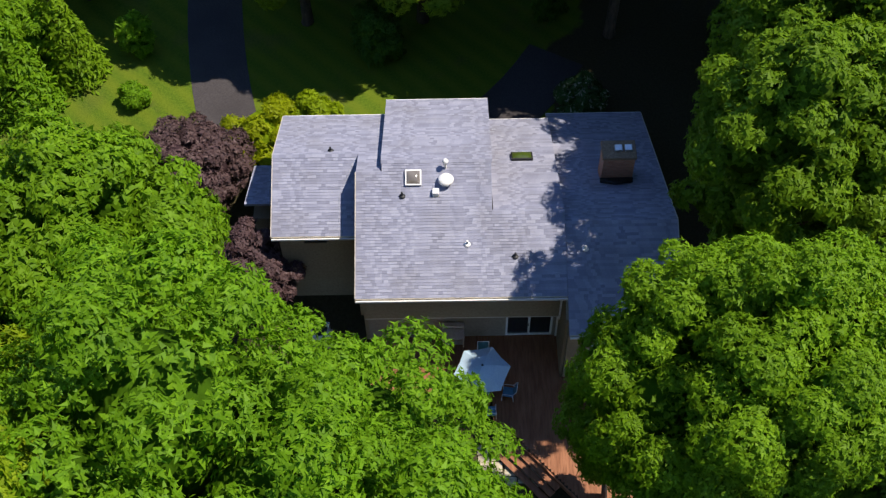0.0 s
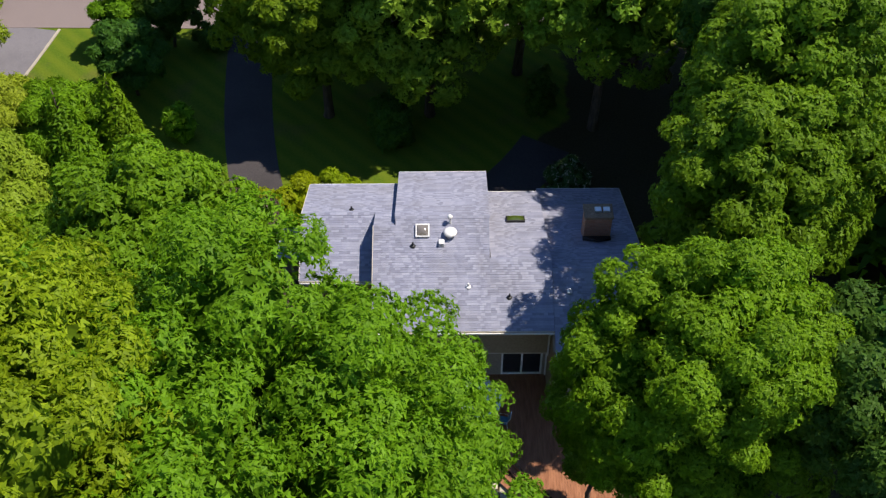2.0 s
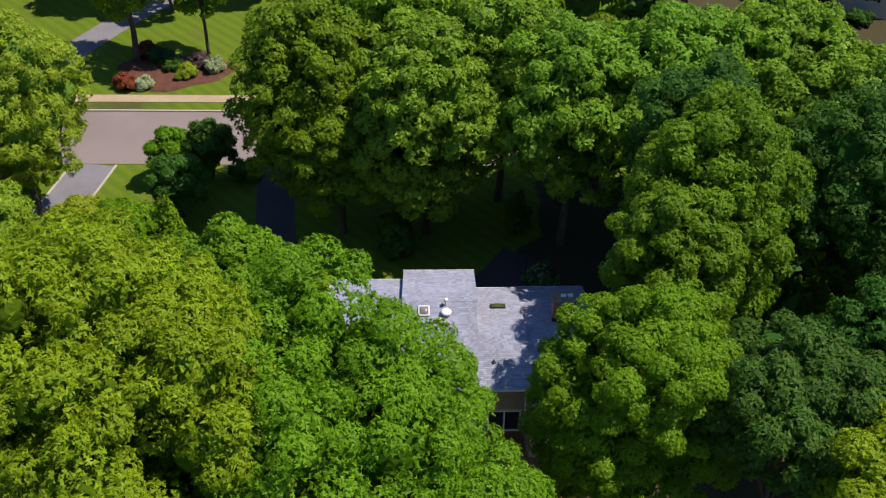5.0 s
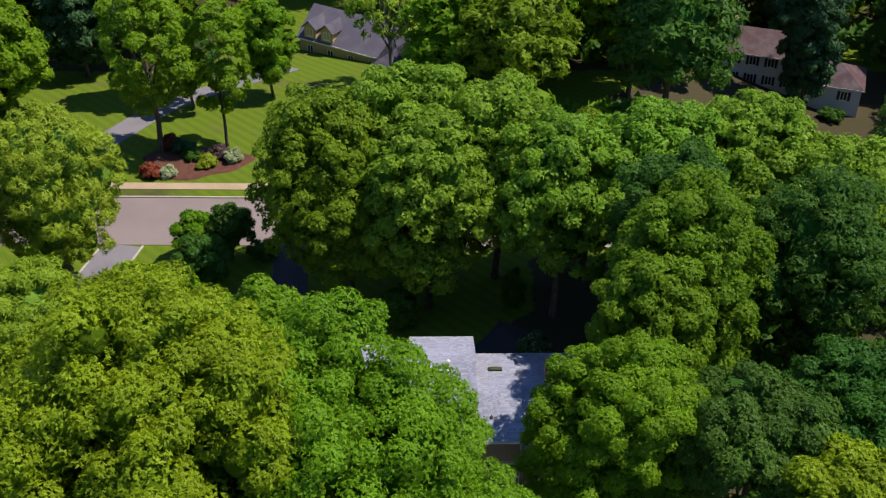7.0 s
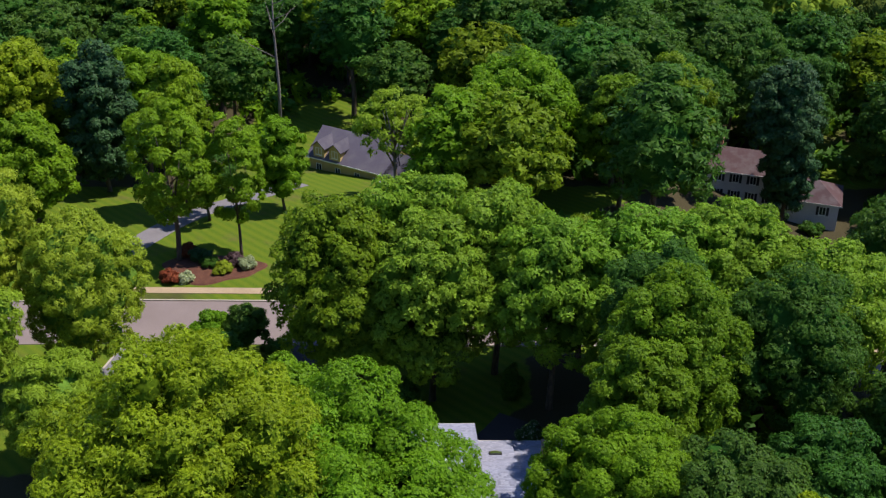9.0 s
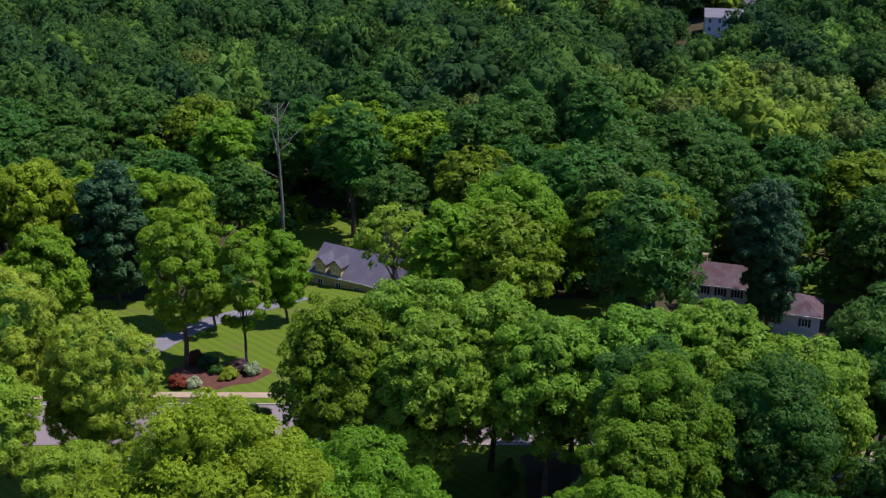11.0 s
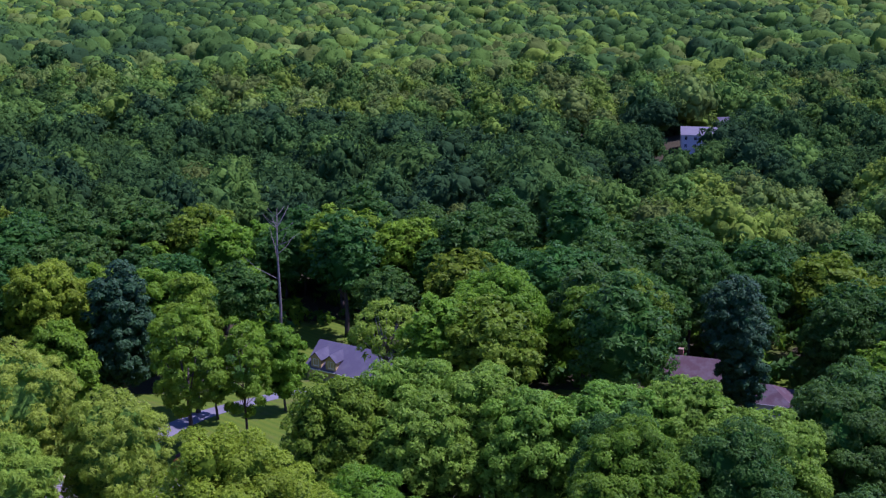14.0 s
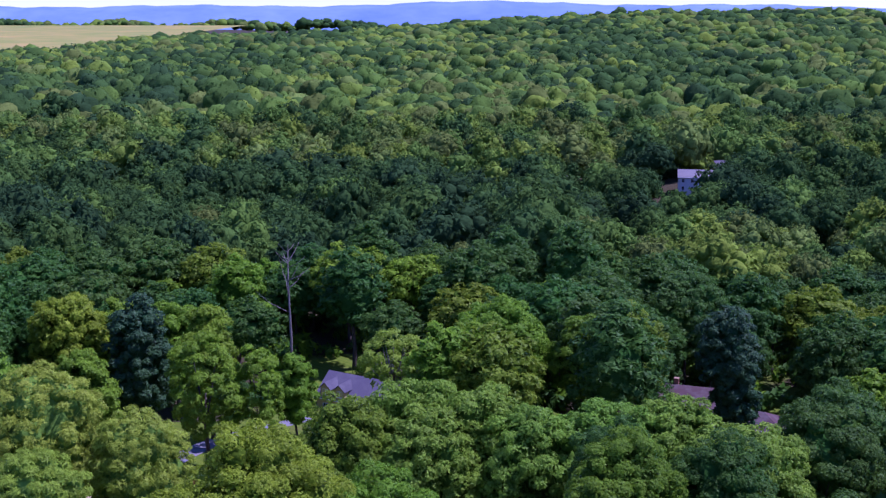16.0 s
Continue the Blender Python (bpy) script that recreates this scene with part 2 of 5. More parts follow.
def glass_mat():
    m, t, b = mat("window_glass", 0.06, 0.0, 0.6)
    b.inputs["Base Color"].default_value = (0.02, 0.025, 0.03, 1)
    return m


GLASS = glass_mat()


def ground_mat():
    """Lawn: mown grass with worn and dry patches, leaf litter under the woods."""
    m, t, b = mat("lawn_grass", 0.95, 0.0, 0.1)
    v = coords(t, (1, 1, 1), True)
    fine = noise_tex(t, v, 7.0, 5.0, 0.75)
    patch = noise_tex(t, v, 0.22, 4.0)
    litter = noise_tex(t, v, 0.05, 3.0)
    wav = node(t, "ShaderNodeTexWave", Scale=0.35, Distortion=0.6)
    wav.bands_direction = "DIAGONAL"
    t.links.new(v, wav.inputs["Vector"])
    grass = ramp(t, fine, [(0.25, (0.040, 0.080, 0.006)), (0.55, (0.085, 0.135, 0.010)), (0.85, (0.14, 0.17, 0.018))])
    grass = mix(t, grass, mix(t, grass, (0.13, 0.16, 0.012), 0.5), wav.outputs["Fac"])
    dry = ramp(t, fine, [(0.25, (0.07, 0.055, 0.022)), (0.8, (0.17, 0.13, 0.055))])
    c = mix(t, grass, dry, ramp(t, patch, [(0.56, (0, 0, 0)), (0.75, (0.7, 0.7, 0.7))]))
    wood = ramp(t, fine, [(0.25, (0.030, 0.026, 0.012)), (0.8, (0.085, 0.070, 0.036))])
    c = mix(t, c, wood, ramp(t, litter, [(0.60, (0, 0, 0)), (0.72, (1, 1, 1))]))
    # the woodland floor takes over in ragged patches
    mask = t.nodes.new("ShaderNodeAttribute")
    mask.attribute_name = "woodland"
    ragged = noise_tex(t, v, 0.5, 5.0, 0.65)
    both = t.nodes.new("ShaderNodeMath")
    both.operation = "ADD"
    t.links.new(mask.outputs["Fac"], both.inputs[0])
    t.links.new(ragged, both.inputs[1])
    c = mix(t, c, wood, ramp(t, both.outputs[0], [(0.86, (0, 0, 0)), (1.0, (1, 1, 1))]))
    t.links.new(c, b.inputs["Base Color"])
    bump(t, b, fine, 0.6, 0.08)
    return m


LAWN = ground_mat()
FIELD = rough_mat("hay_field", (0.17, 0.21, 0.022), (0.36, 0.255, 0.05), 0.012, 0.004, 0.95, 0.0)


# ---- building helpers ----
def mesh_np(name, verts, faces, mats, index=None, smooth=False):
    """A mesh from arrays: verts (n, 3), quads (m, 4)."""
    me = bpy.data.meshes.new(name)
    verts, faces = np.asarray(verts, np.float32), np.asarray(faces, np.int32)
    k = faces.shape[1]
    me.vertices.add(len(verts))
    me.vertices.foreach_set("co", verts.ravel())
    me.loops.add(faces.size)
    me.loops.foreach_set("vertex_index", faces.ravel())
    me.polygons.add(len(faces))
    me.polygons.foreach_set("loop_start", np.arange(0, faces.size, k, dtype=np.int32))
    me.polygons.foreach_set("loop_total", np.full(len(faces), k, np.int32))
    for m in mats:
        me.materials.append(m)
    if index is not None:
        me.polygons.foreach_set("material_index", np.asarray(index, np.int32))
    if smooth:
        me.polygons.foreach_set("use_smooth", np.ones(len(faces), bool))
    me.update(calc_edges=True)
    me.validate()
    return me


def link(name, me, parent=None, label=""):
    ob = new(name, me)
    ob.parent = parent
    return tagged(ob, label)


def part(name, bm, material, parent=None, label="", smooth=False):
    me = bpy.data.meshes.new(name)
    bm.normal_update()
    bm.to_mesh(me)
    bm.free()
    me.materials.append(material)
    if smooth:
        for p in me.polygons:
            p.use_smooth = True
    return link(name, me, parent, label)


def box_bm(x0, x1, y0, y1, z0, z1, bevel=0.0, bm=None):
    bm = bm or bmesh.new()
    r = bmesh.ops.create_cube(bm, size=1.0, matrix=Matrix.Translation(((x0 + x1) / 2, (y0 + y1) / 2, (z0 + z1) / 2)) @ Matrix.Diagonal((x1 - x0, y1 - y0, z1 - z0, 1)))
    if bevel:
        edges = {e for v in r["verts"] for e in v.link_edges}
        bmesh.ops.bevel(bm, geom=list(edges), offset=bevel, segments=1, affect="EDGES")
    return bm


def slab_bm(pts, thick, bm=None):
    """A plate: its upper outline, and its thickness downwards."""
    bm = bm or bmesh.new()
    top = [bm.verts.new(p) for p in pts]
    low = [bm.verts.new((p[0], p[1], p[2] - thick)) for p in pts]
    bm.faces.new(top)
    bm.faces.new(low[::-1])
    for i in range(len(pts)):
        j = (i + 1) % len(pts)
        bm.faces.new((top[i], low[i], low[j], top[j]))
    bmesh.ops.recalc_face_normals(bm, faces=bm.faces)
    return bm


def tube_bm(points, radii, sides=8, bm=None):
    """A tapered tube along points."""
    bm = bm or bmesh.new()
    rings = []
    for i, (p, r) in enumerate(zip(points, radii)):
        a, b = Vector(points[max(i - 1, 0)]), Vector(points[min(i + 1, len(points) - 1)])
        d = (b - a).normalized()
        u = d.orthogonal().normalized()
        w = d.cross(u)
        rings.append([bm.verts.new(Vector(p) + (u * math.cos(q) + w * math.sin(q)) * r) for q in (2 * math.pi * k / sides for k in range(sides))])
    for a, b in zip(rings, rings[1:]):
        for k in range(sides):
            bm.faces.new((a[k], a[(k + 1) % sides], b[(k + 1) % sides], b[k]))
    bm.faces.new(rings[0][::-1])
    bm.faces.new(rings[-1])
    return bm


def lathe_bm(profile, sides=20, centre=(0, 0, 0)):
    bm = bmesh.new()
    rings = []
    for r, z in profile:
        rings.append([bm.verts.new((centre[0] + r * math.cos(a), centre[1] + r * math.sin(a), centre[2] + z)) for a in (2 * math.pi * k / sides for k in range(sides))])
    for a, b in zip(rings, rings[1:]):
        for k in range(sides):
            bm.faces.new((a[k], a[(k + 1) % sides], b[(k + 1) % sides], b[k]))
    bm.faces.new(rings[0][::-1])
    bm.faces.new(rings[-1])
    return bm


def thing(name, place, label, category, group="", kind=""):
    e = new(name)
    e.empty_display_size = 0.3
    e.matrix_world = Matrix.Translation(place)
    return tagged(e, label, category, group, kind)


def smooth01(v):
    v = np.clip(v, 0, 1)
    return v * v * (3 - 2 * v)


def land(x, y):
    """The height of the ground."""
    x, y = np.asarray(x, float), np.asarray(y, float)
    fall = 4.8 * smooth01((y - 88) / 45) + 4.2 * smooth01((y - 180) / 120)
    side = 10.5 * smooth01((x - 14) / 46) * smooth01((y - 30) / 60)
    z = -np.maximum(fall, side)
    z = z + 0.25 * np.sin(x * 0.11 + 1) * np.sin(y * 0.09) * smooth01((np.abs(y - 67.5) - 8) / 10) * smooth01((np.abs(x) - 13) / 10)
    z = z - 0.5 * smooth01((34 - y) / 8)
    far = smooth01((y - 900) / 1700)
    z = z + far * (12 + 46 * smooth01((x + 250) / 900)) + 5 * smooth01((y - 300) / 300) * np.sin(x * 0.008 + 0.7) * np.sin(y * 0.006)
    z = z + 11.5 * np.exp(-((x - 112) ** 2 + (y - 356) ** 2) / 1500)
    z = z - 14 * smooth01((y - 2650) / 300) * smooth01((x + 250) / 900)
    return z


# ---- trees ----
def unit(v):
    return v / np.maximum(np.linalg.norm(v, axis=1, keepdims=True), 1e-9)


def ball(rng, n):
    return unit(rng.normal(size=(n, 3)))


def leaf_quads(rng, p, n, count, size, flat=0.3, width=0.45, tri=False, loose=0.27):
    """Sprigs of leaves: at each place p, facing n, a star of count leaves. tri: three corners a leaf in place of four."""
    m = len(p)
    t = unit(np.cross(n, ball(rng, m)))
    b = np.cross(n, t)
    a0 = rng.uniform(0, 6.283, m)
    vs, p0 = [], p
    for k in range(count):
        a = a0 + 6.283 * k / count + rng.normal(0, 0.8, m)
        p = p0 + (t * rng.normal(0, 0.4, m)[:, None] + b * rng.normal(0, 0.4, m)[:, None] + n * rng.normal(0, 0.25, m)[:, None]) * size * loose / 0.35
        d = unit(t * np.cos(a)[:, None] + b * np.sin(a)[:, None] + n * (flat + rng.normal(0, loose, m))[:, None] + rng.normal(0, 0.34 * loose, (m, 3)))
        s = unit(np.cross(d, n + rng.normal(0, loose, (m, 3))))
        ln = (size * rng.uniform(0.65, 1.25, m))[:, None]
        up = np.cross(s, d)
        mid = p + d * ln * 0.55
        if tri:
            vs.append(np.stack([p - d * ln * 0.25 + s * ln * width * 0.6, p + d * ln, p - d * ln * 0.25 - s * ln * width * 0.6], 1))
        else:
            vs.append(np.stack([p, mid + s * ln * width * 0.5 + up * ln * 0.06, p + d * ln - n * ln * 0.12, mid - s * ln * width * 0.5 + up * ln * 0.06], 1))
    v = np.concatenate(vs).reshape(-1, 3)
    return v, np.arange(len(v), dtype=np.int32).reshape(-1, 3 if tri else 4)


def lump(level):
    bm = bmesh.new()
    bmesh.ops.create_icosphere(bm, subdivisions=level, radius=1.0)
    v = np.array([q.co[:] for q in bm.verts])
    f = np.array([[q.index for q in t.verts] for t in bm.faces], np.int32)
    bm.free()
    return v, f


def crown_points(rng, r, rz, lobes, sprigs, low=-0.55, lobe=0.36, clump=0.9, flatten=0.72):
    """Places and outward directions of the sprigs of a crown: boughs round a centre, clumps on each bough, sprigs on each clump. Also the boughs."""
    r, rz = r - 0.6 * clump, rz - 0.6 * clump
    k = np.arange(lobes) + 0.5
    ph = np.arccos(1 - (1 - low) * k / lobes)
    th = 2.39996 * k + rng.normal(0, 0.35, lobes)
    d = np.stack([np.sin(ph) * np.cos(th), np.sin(ph) * np.sin(th), np.cos(ph)], 1)
    lr = min(r, rz) * lobe * rng.uniform(0.62, 1.35, lobes)
    c = d * np.array([r, r, rz]) * (rng.uniform(0.84, 1.07, lobes)[:, None]) - d * lr[:, None]
    # clumps on the boughs, none inside another bough, none crowding another
    m = int(70 * lobes)
    which = rng.choice(lobes, m, p=lr**2 / (lr**2).sum())
    e = ball(rng, m)
    keep = ((e * d[which]).sum(1) > -0.15) & (e[:, 2] > -0.75)
    which, e = which[keep], e[keep]
    q = c[which] + e * lr[which][:, None]
    inside = np.zeros(len(q), bool)
    for j in range(lobes):
        inside |= (((q - c[j]) ** 2).sum(1) < (0.82 * lr[j]) ** 2) & (which != j)
    q, e, which = q[~inside], e[~inside], which[~inside]
    taken = []
    for i in range(len(q)):
        if not taken or (((q[taken] - q[i]) ** 2).sum(1) > (1.42 * clump) ** 2).all():
            taken.append(i)
    q, e, out = q[taken], e[taken], unit(e[taken] + 0.5 * d[which[taken]])
    cr = clump * rng.uniform(0.6, 1.1, len(q))
    w = rng.choice(len(q), int(sprigs * 2.2), p=cr**2 / (cr**2).sum())
    g = ball(rng, len(w))
    keep = ((g * (out[w] + np.array([0, 0, 0.6]))).sum(1) > 0.05)
    w, g = w[keep][:sprigs], g[keep][:sprigs]
    p = q[w] + g * (cr[w] * rng.uniform(0.72, 1.14, len(w)))[:, None] * np.array([1, 1, flatten])
    n = unit(g + 0.25 * out[w] + np.array([0, 0, 0.28]))
    return p, n, c, lr


def crown_mesh(rng, name, material, r, rz, zc, lobes, sprigs, count, size, low=-0.55, lobe=0.36, clump=0.9, flat=0.2, width=0.45, inner=0.2, tri=False, heart=None):
    p, n, c, lr = crown_points(rng, r, rz, lobes, sprigs, low, lobe, clump)
    v, f = leaf_quads(rng, p, n, count, size, flat, width, tri)
    if inner > 0.06:
        # shaded leaves on the boughs, under the clumps
        k = int(sprigs * 0.5)
        j = rng.choice(lobes, k, p=lr**2 / (lr**2).sum())
        e = unit(ball(rng, k) + np.array([0, 0, 0.35]))
        v2, f2 = leaf_quads(rng, c[j] + e * (lr[j] * rng.uniform(0.56, 0.98, k))[:, None], e, 4, size * 1.15, 0.15, width * 1.2, tri)
        f = np.concatenate([f, f2 + len(v)])
        v = np.concatenate([v, v2])
    if not tri:
        f = np.concatenate([f[:, [0, 1, 2]], f[:, [0, 2, 3]]])
    index = np.zeros(len(f), np.int32)
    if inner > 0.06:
        # the heart of each bough: inner leaves as a lump, shade in its colour
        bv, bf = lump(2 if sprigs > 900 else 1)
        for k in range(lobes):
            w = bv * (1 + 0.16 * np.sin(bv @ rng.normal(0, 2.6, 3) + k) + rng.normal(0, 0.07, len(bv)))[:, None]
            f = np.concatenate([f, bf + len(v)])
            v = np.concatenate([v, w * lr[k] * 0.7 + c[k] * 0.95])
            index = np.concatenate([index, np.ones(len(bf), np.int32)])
        # the middle of the crown, behind the boughs, painted in the same shade
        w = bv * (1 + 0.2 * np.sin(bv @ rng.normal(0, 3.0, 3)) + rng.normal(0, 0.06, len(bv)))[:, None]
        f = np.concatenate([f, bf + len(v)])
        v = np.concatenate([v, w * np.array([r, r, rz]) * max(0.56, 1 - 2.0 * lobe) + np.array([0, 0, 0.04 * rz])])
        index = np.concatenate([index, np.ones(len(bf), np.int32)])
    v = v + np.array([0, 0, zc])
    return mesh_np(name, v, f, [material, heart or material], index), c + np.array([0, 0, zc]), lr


def tree_wood(rng, zc, rz, r, centres, thick, material, parent, limbs=9, sides=8):
    h = zc - rz * 0.1
    bend = rng.normal(0, 0.25, (5, 2)) * np.linspace(0, 1, 5)[:, None]
    pts = [(bend[i][0], bend[i][1], h * q) for i, q in enumerate((-0.03, 0.04, 0.3, 0.65, 1.0))]
    trunk = part("trunk", tube_bm(pts, [thick * 1.35, thick, thick * 0.85, thick * 0.65, thick * 0.3], sides), material, parent, "", True)
    order = rng.permutation(len(centres))[:limbs]
    for j in order:
        a = rng.uniform(0.45, 0.9)
        s = Vector((bend[3][0] * a, bend[3][1] * a, h * a))
        e = Vector(centres[j])
        m = s.lerp(e, 0.5) + Vector((0, 0, -0.05 * r))
        part("limb", tube_bm([s, m, e], [thick * 0.38, thick * 0.24, thick * 0.07], 5), material, parent, "", True)
    return trunk


def broadleaf(name, x, y, top, r, leaf, label, category="tree", rz=None, lobes=30, sprigs=4000, count=5, size=0.34, low=-0.6, lobe=0.36, clump=0.9, seed=0, thick=0.35, bark=None, group="", z0=None, limbs=9, flat=0.2, width=0.45, inner=0.2, tri=True):
    rng = np.random.default_rng(seed + 17)
    g = float(land(x, y)) if z0 is None else z0
    t = thing(name, (x, y, g), label, category, group)
    rz = rz or 0.85 * r
    zc = top - g - rz
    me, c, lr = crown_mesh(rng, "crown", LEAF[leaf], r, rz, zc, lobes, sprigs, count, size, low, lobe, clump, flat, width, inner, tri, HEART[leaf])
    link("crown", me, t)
    tree_wood(rng, zc, rz, r, c, thick, bark or BARK, t, limbs)
    return t


def conifer_mesh(rng, name, h, r, sprigs, size, material):
    u = 1 - np.sqrt(rng.uniform(0.002, 1, sprigs))
    tier = np.floor(u * 16) / 16 + rng.uniform(0, 0.035, sprigs)
    a = np.round(rng.uniform(0, 6.283, sprigs) / 0.42 + rng.normal(0, 0.16, sprigs)) * 0.42 + tier * 9 + rng.normal(0, 0.1, sprigs)
    rad = r * (1 - tier) ** 0.85 * (0.45 + 0.55 * rng.uniform(0, 1, sprigs) ** 0.5)
    p = np.stack([rad * np.cos(a), rad * np.sin(a), h * (0.08 + 0.92 * tier) - 0.18 * rad], 1)
    n = unit(np.stack([np.cos(a), np.sin(a), np.full(sprigs, 0.7)], 1))
    v, f = leaf_quads(rng, p, n, 4, size, 0.2, 0.3)
    return mesh_np(name, v, f, [material])


def conifer(name, x, y, top, r, label, seed=0, sprigs=1500, size=0.5):
    rng = np.random.default_rng(seed + 5)
    g = float(land(x, y))
    t = thing(name, (x, y, g), label, "tree")
    link("crown", conifer_mesh(rng, "crown", top - g, r, sprigs, size, LEAF["green"]), t)
    h = top - g
    part("trunk", tube_bm([(0, 0, -0.2), (0, 0, h * 0.5), (0, 0, h * 0.97)], [0.28, 0.16, 0.03], 7), BARK, t, "", True)
    return t


def shrub(name, x, y, r, h, leaf, label, seed=0, sprigs=500, size=0.22, z0=None, group=""):
    rng = np.random.default_rng(seed + 99)
    g = float(land(x, y)) if z0 is None else z0
    t = thing(name, (x, y, g), label, "shrub", group)
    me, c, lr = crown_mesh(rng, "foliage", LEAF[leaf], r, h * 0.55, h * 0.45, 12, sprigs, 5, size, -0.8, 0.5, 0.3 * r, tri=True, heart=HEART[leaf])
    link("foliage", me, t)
    for j in range(4):
        part("stem", tube_bm([(0, 0, -0.05), tuple(c[j] * 0.5), tuple(c[j])], [0.05, 0.035, 0.015], 5), BARK, t)
    return t


# ---- ground, road, drives ----
def build_ground():
    def axis(lo, hi, near_lo, near_hi, fine, steps):
        a = np.linspace(near_lo, near_hi, int((near_hi - near_lo) / fine) + 1)
        left = near_lo - np.geomspace(fine, near_lo - lo, steps)[::-1]
        right = near_hi + np.geomspace(fine, hi - near_hi, steps)
        return np.concatenate([left, a, right])

    xs, ys = axis(-4900, 4900, -90, 110, 2.5, 60), axis(-4900, 4900, -30, 170, 2.5, 75)
    gx, gy = np.meshgrid(xs, ys)
    v = np.stack([gx.ravel(), gy.ravel(), land(gx, gy).ravel()], 1)
    n = len(xs)
    i = (np.arange(len(ys) - 1)[:, None] * n + np.arange(n - 1)[None]).ravel()
    f = np.stack([i, i + 1, i + n + 1, i + n], 1)
    cx, cy = v[:, 0], v[:, 1]
    edge = 3 * np.sin(cx * 0.3) + 3 * np.sin(cy * 0.37)
    lawn = (cx > -60 + edge) & (cx < 24 + edge) & (cy > 38 + edge) & (cy < 108 + edge * 0.6)
    # Leaf litter in the front yard, also darkening it with painted tree shade.
    lawn &= ~((cx > 6 + edge) & (cy < 61 + edge * 0.3))
    lawn |= (np.abs(cx + 20) < 12) & (np.abs(cy - 130) < 24)
    lawn |= (np.abs(cx - 70) < 9 + edge) & (np.abs(cy - 140) < 14)
    lawn |= (cx > 0) & (cx < 60) & (cy > 71) & (cy < 80)
    me = mesh_np("ground", v, f, [LAWN], smooth=True)
    me.attributes.new("woodland", "FLOAT", "POINT").data.foreach_set("value", (~lawn).astype(np.float32))
    tagged(link("ground", me), "mown green lawn with dry patches and leaf litter", "ground", kind="structure")


build_ground()


def strip(name, centre, width, lift, thick, material, label, category, steps=60, parent=None):
    """A paved strip along a line of points, laid on the ground."""
    pts = [Vector((*p, 0)) for p in centre]
    seg = []
    for a, b in zip(pts, pts[1:]):
        k = max(2, int((b - a).length / 2))
        seg += [a.lerp(b, j / k) for j in range(k)]
    seg.append(pts[-1])
    for _ in range(6):
        seg = [seg[0]] + [(seg[i - 1] + seg[i] * 2 + seg[i + 1]) / 4 for i in range(1, len(seg) - 1)] + [seg[-1]]
    bm = bmesh.new()
    prev = None
    for i, p in enumerate(seg):
        d = (seg[min(i + 1, len(seg) - 1)] - seg[max(i - 1, 0)]).normalized()
        s = Vector((-d.y, d.x, 0)) * width / 2
        row = []
        for q in (p + s, p - s):
            z = float(land(q.x, q.y)) + lift
            row += [bm.verts.new((q.x, q.y, z)), bm.verts.new((q.x, q.y, z - thick))]
        if prev:
            bm.faces.new((prev[0], row[0], row[2], prev[2]))
            bm.faces.new((prev[1], row[1], row[0], prev[0]))
            bm.faces.new((prev[2], row[2], row[3], prev[3]))
        prev = row
    bmesh.ops.recalc_face_normals(bm, faces=bm.faces)
    return tagged(part(name, bm, material), label, category, kind="structure")


ROAD = [(-140, 58), (-90, 65.0), (-60, 67.3), (-36, 67.8), (-12, 67.3), (20, 67.0), (60, 66.5), (120, 63)]
strip("road", ROAD, 9.0, 0.05, 0.4, ASPHALT, "pinkish-grey worn asphalt street", "road")
strip("kerb_far", [(x, y + 4.62) for x, y in ROAD], 0.2, 0.17, 0.5, CONCRETE, "pale concrete kerb along the street", "kerb")
strip("kerb_near", [(x, y - 4.62) for x, y in ROAD if x > -14], 0.2, 0.17, 0.5, CONCRETE, "pale concrete kerb along the street", "kerb")
strip("pavement", [(x, y + 7.0) for x, y in ROAD], 1.35, 0.06, 0.4, TAN_WALK, "tan pavement beyond a grass verge", "pavement")
strip("driveway", [(-11.5, 41.0), (-13.0, 44.5), (-14.0, 50), (-14.8, 56), (-15.2, 63.2)], 3.4, 0.03, 0.3, DRIVE, "dark asphalt driveway in deep shade", "driveway")
strip("parking_pad", [(2.6, 44.2), (5.2, 46.5), (6.6, 49.6)], 3.6, 0.035, 0.3, DRIVE, "black asphalt parking pad before the house", "driveway")
strip("neighbour_driveway", [(-32.2, 63.2), (-33.4, 57), (-36, 48)], 3.9, 0.03, 0.3, DRIVE_GREY, "grey asphalt driveway edged with pale stone", "driveway")
strip("driveway_edging_a", [(-30.1, 63.0), (-31.3, 57), (-33.9, 48)], 0.22, 0.07, 0.3, CONCRETE, "pale stone driveway edging", "edging")
strip("driveway_edging_b", [(-34.3, 63.0), (-35.5, 57), (-38.1, 48)], 0.22, 0.07, 0.3, CONCRETE, "pale stone driveway edging", "edging")
strip("curved_driveway", [(-46, 72), (-42, 79), (-38.2, 86), (-34.5, 93.5), (-31, 99), (-25, 104), (-20, 110)], 3.4, 0.04, 0.3, DRIVE_GREY, "grey curving driveway across the lawn", "driveway")


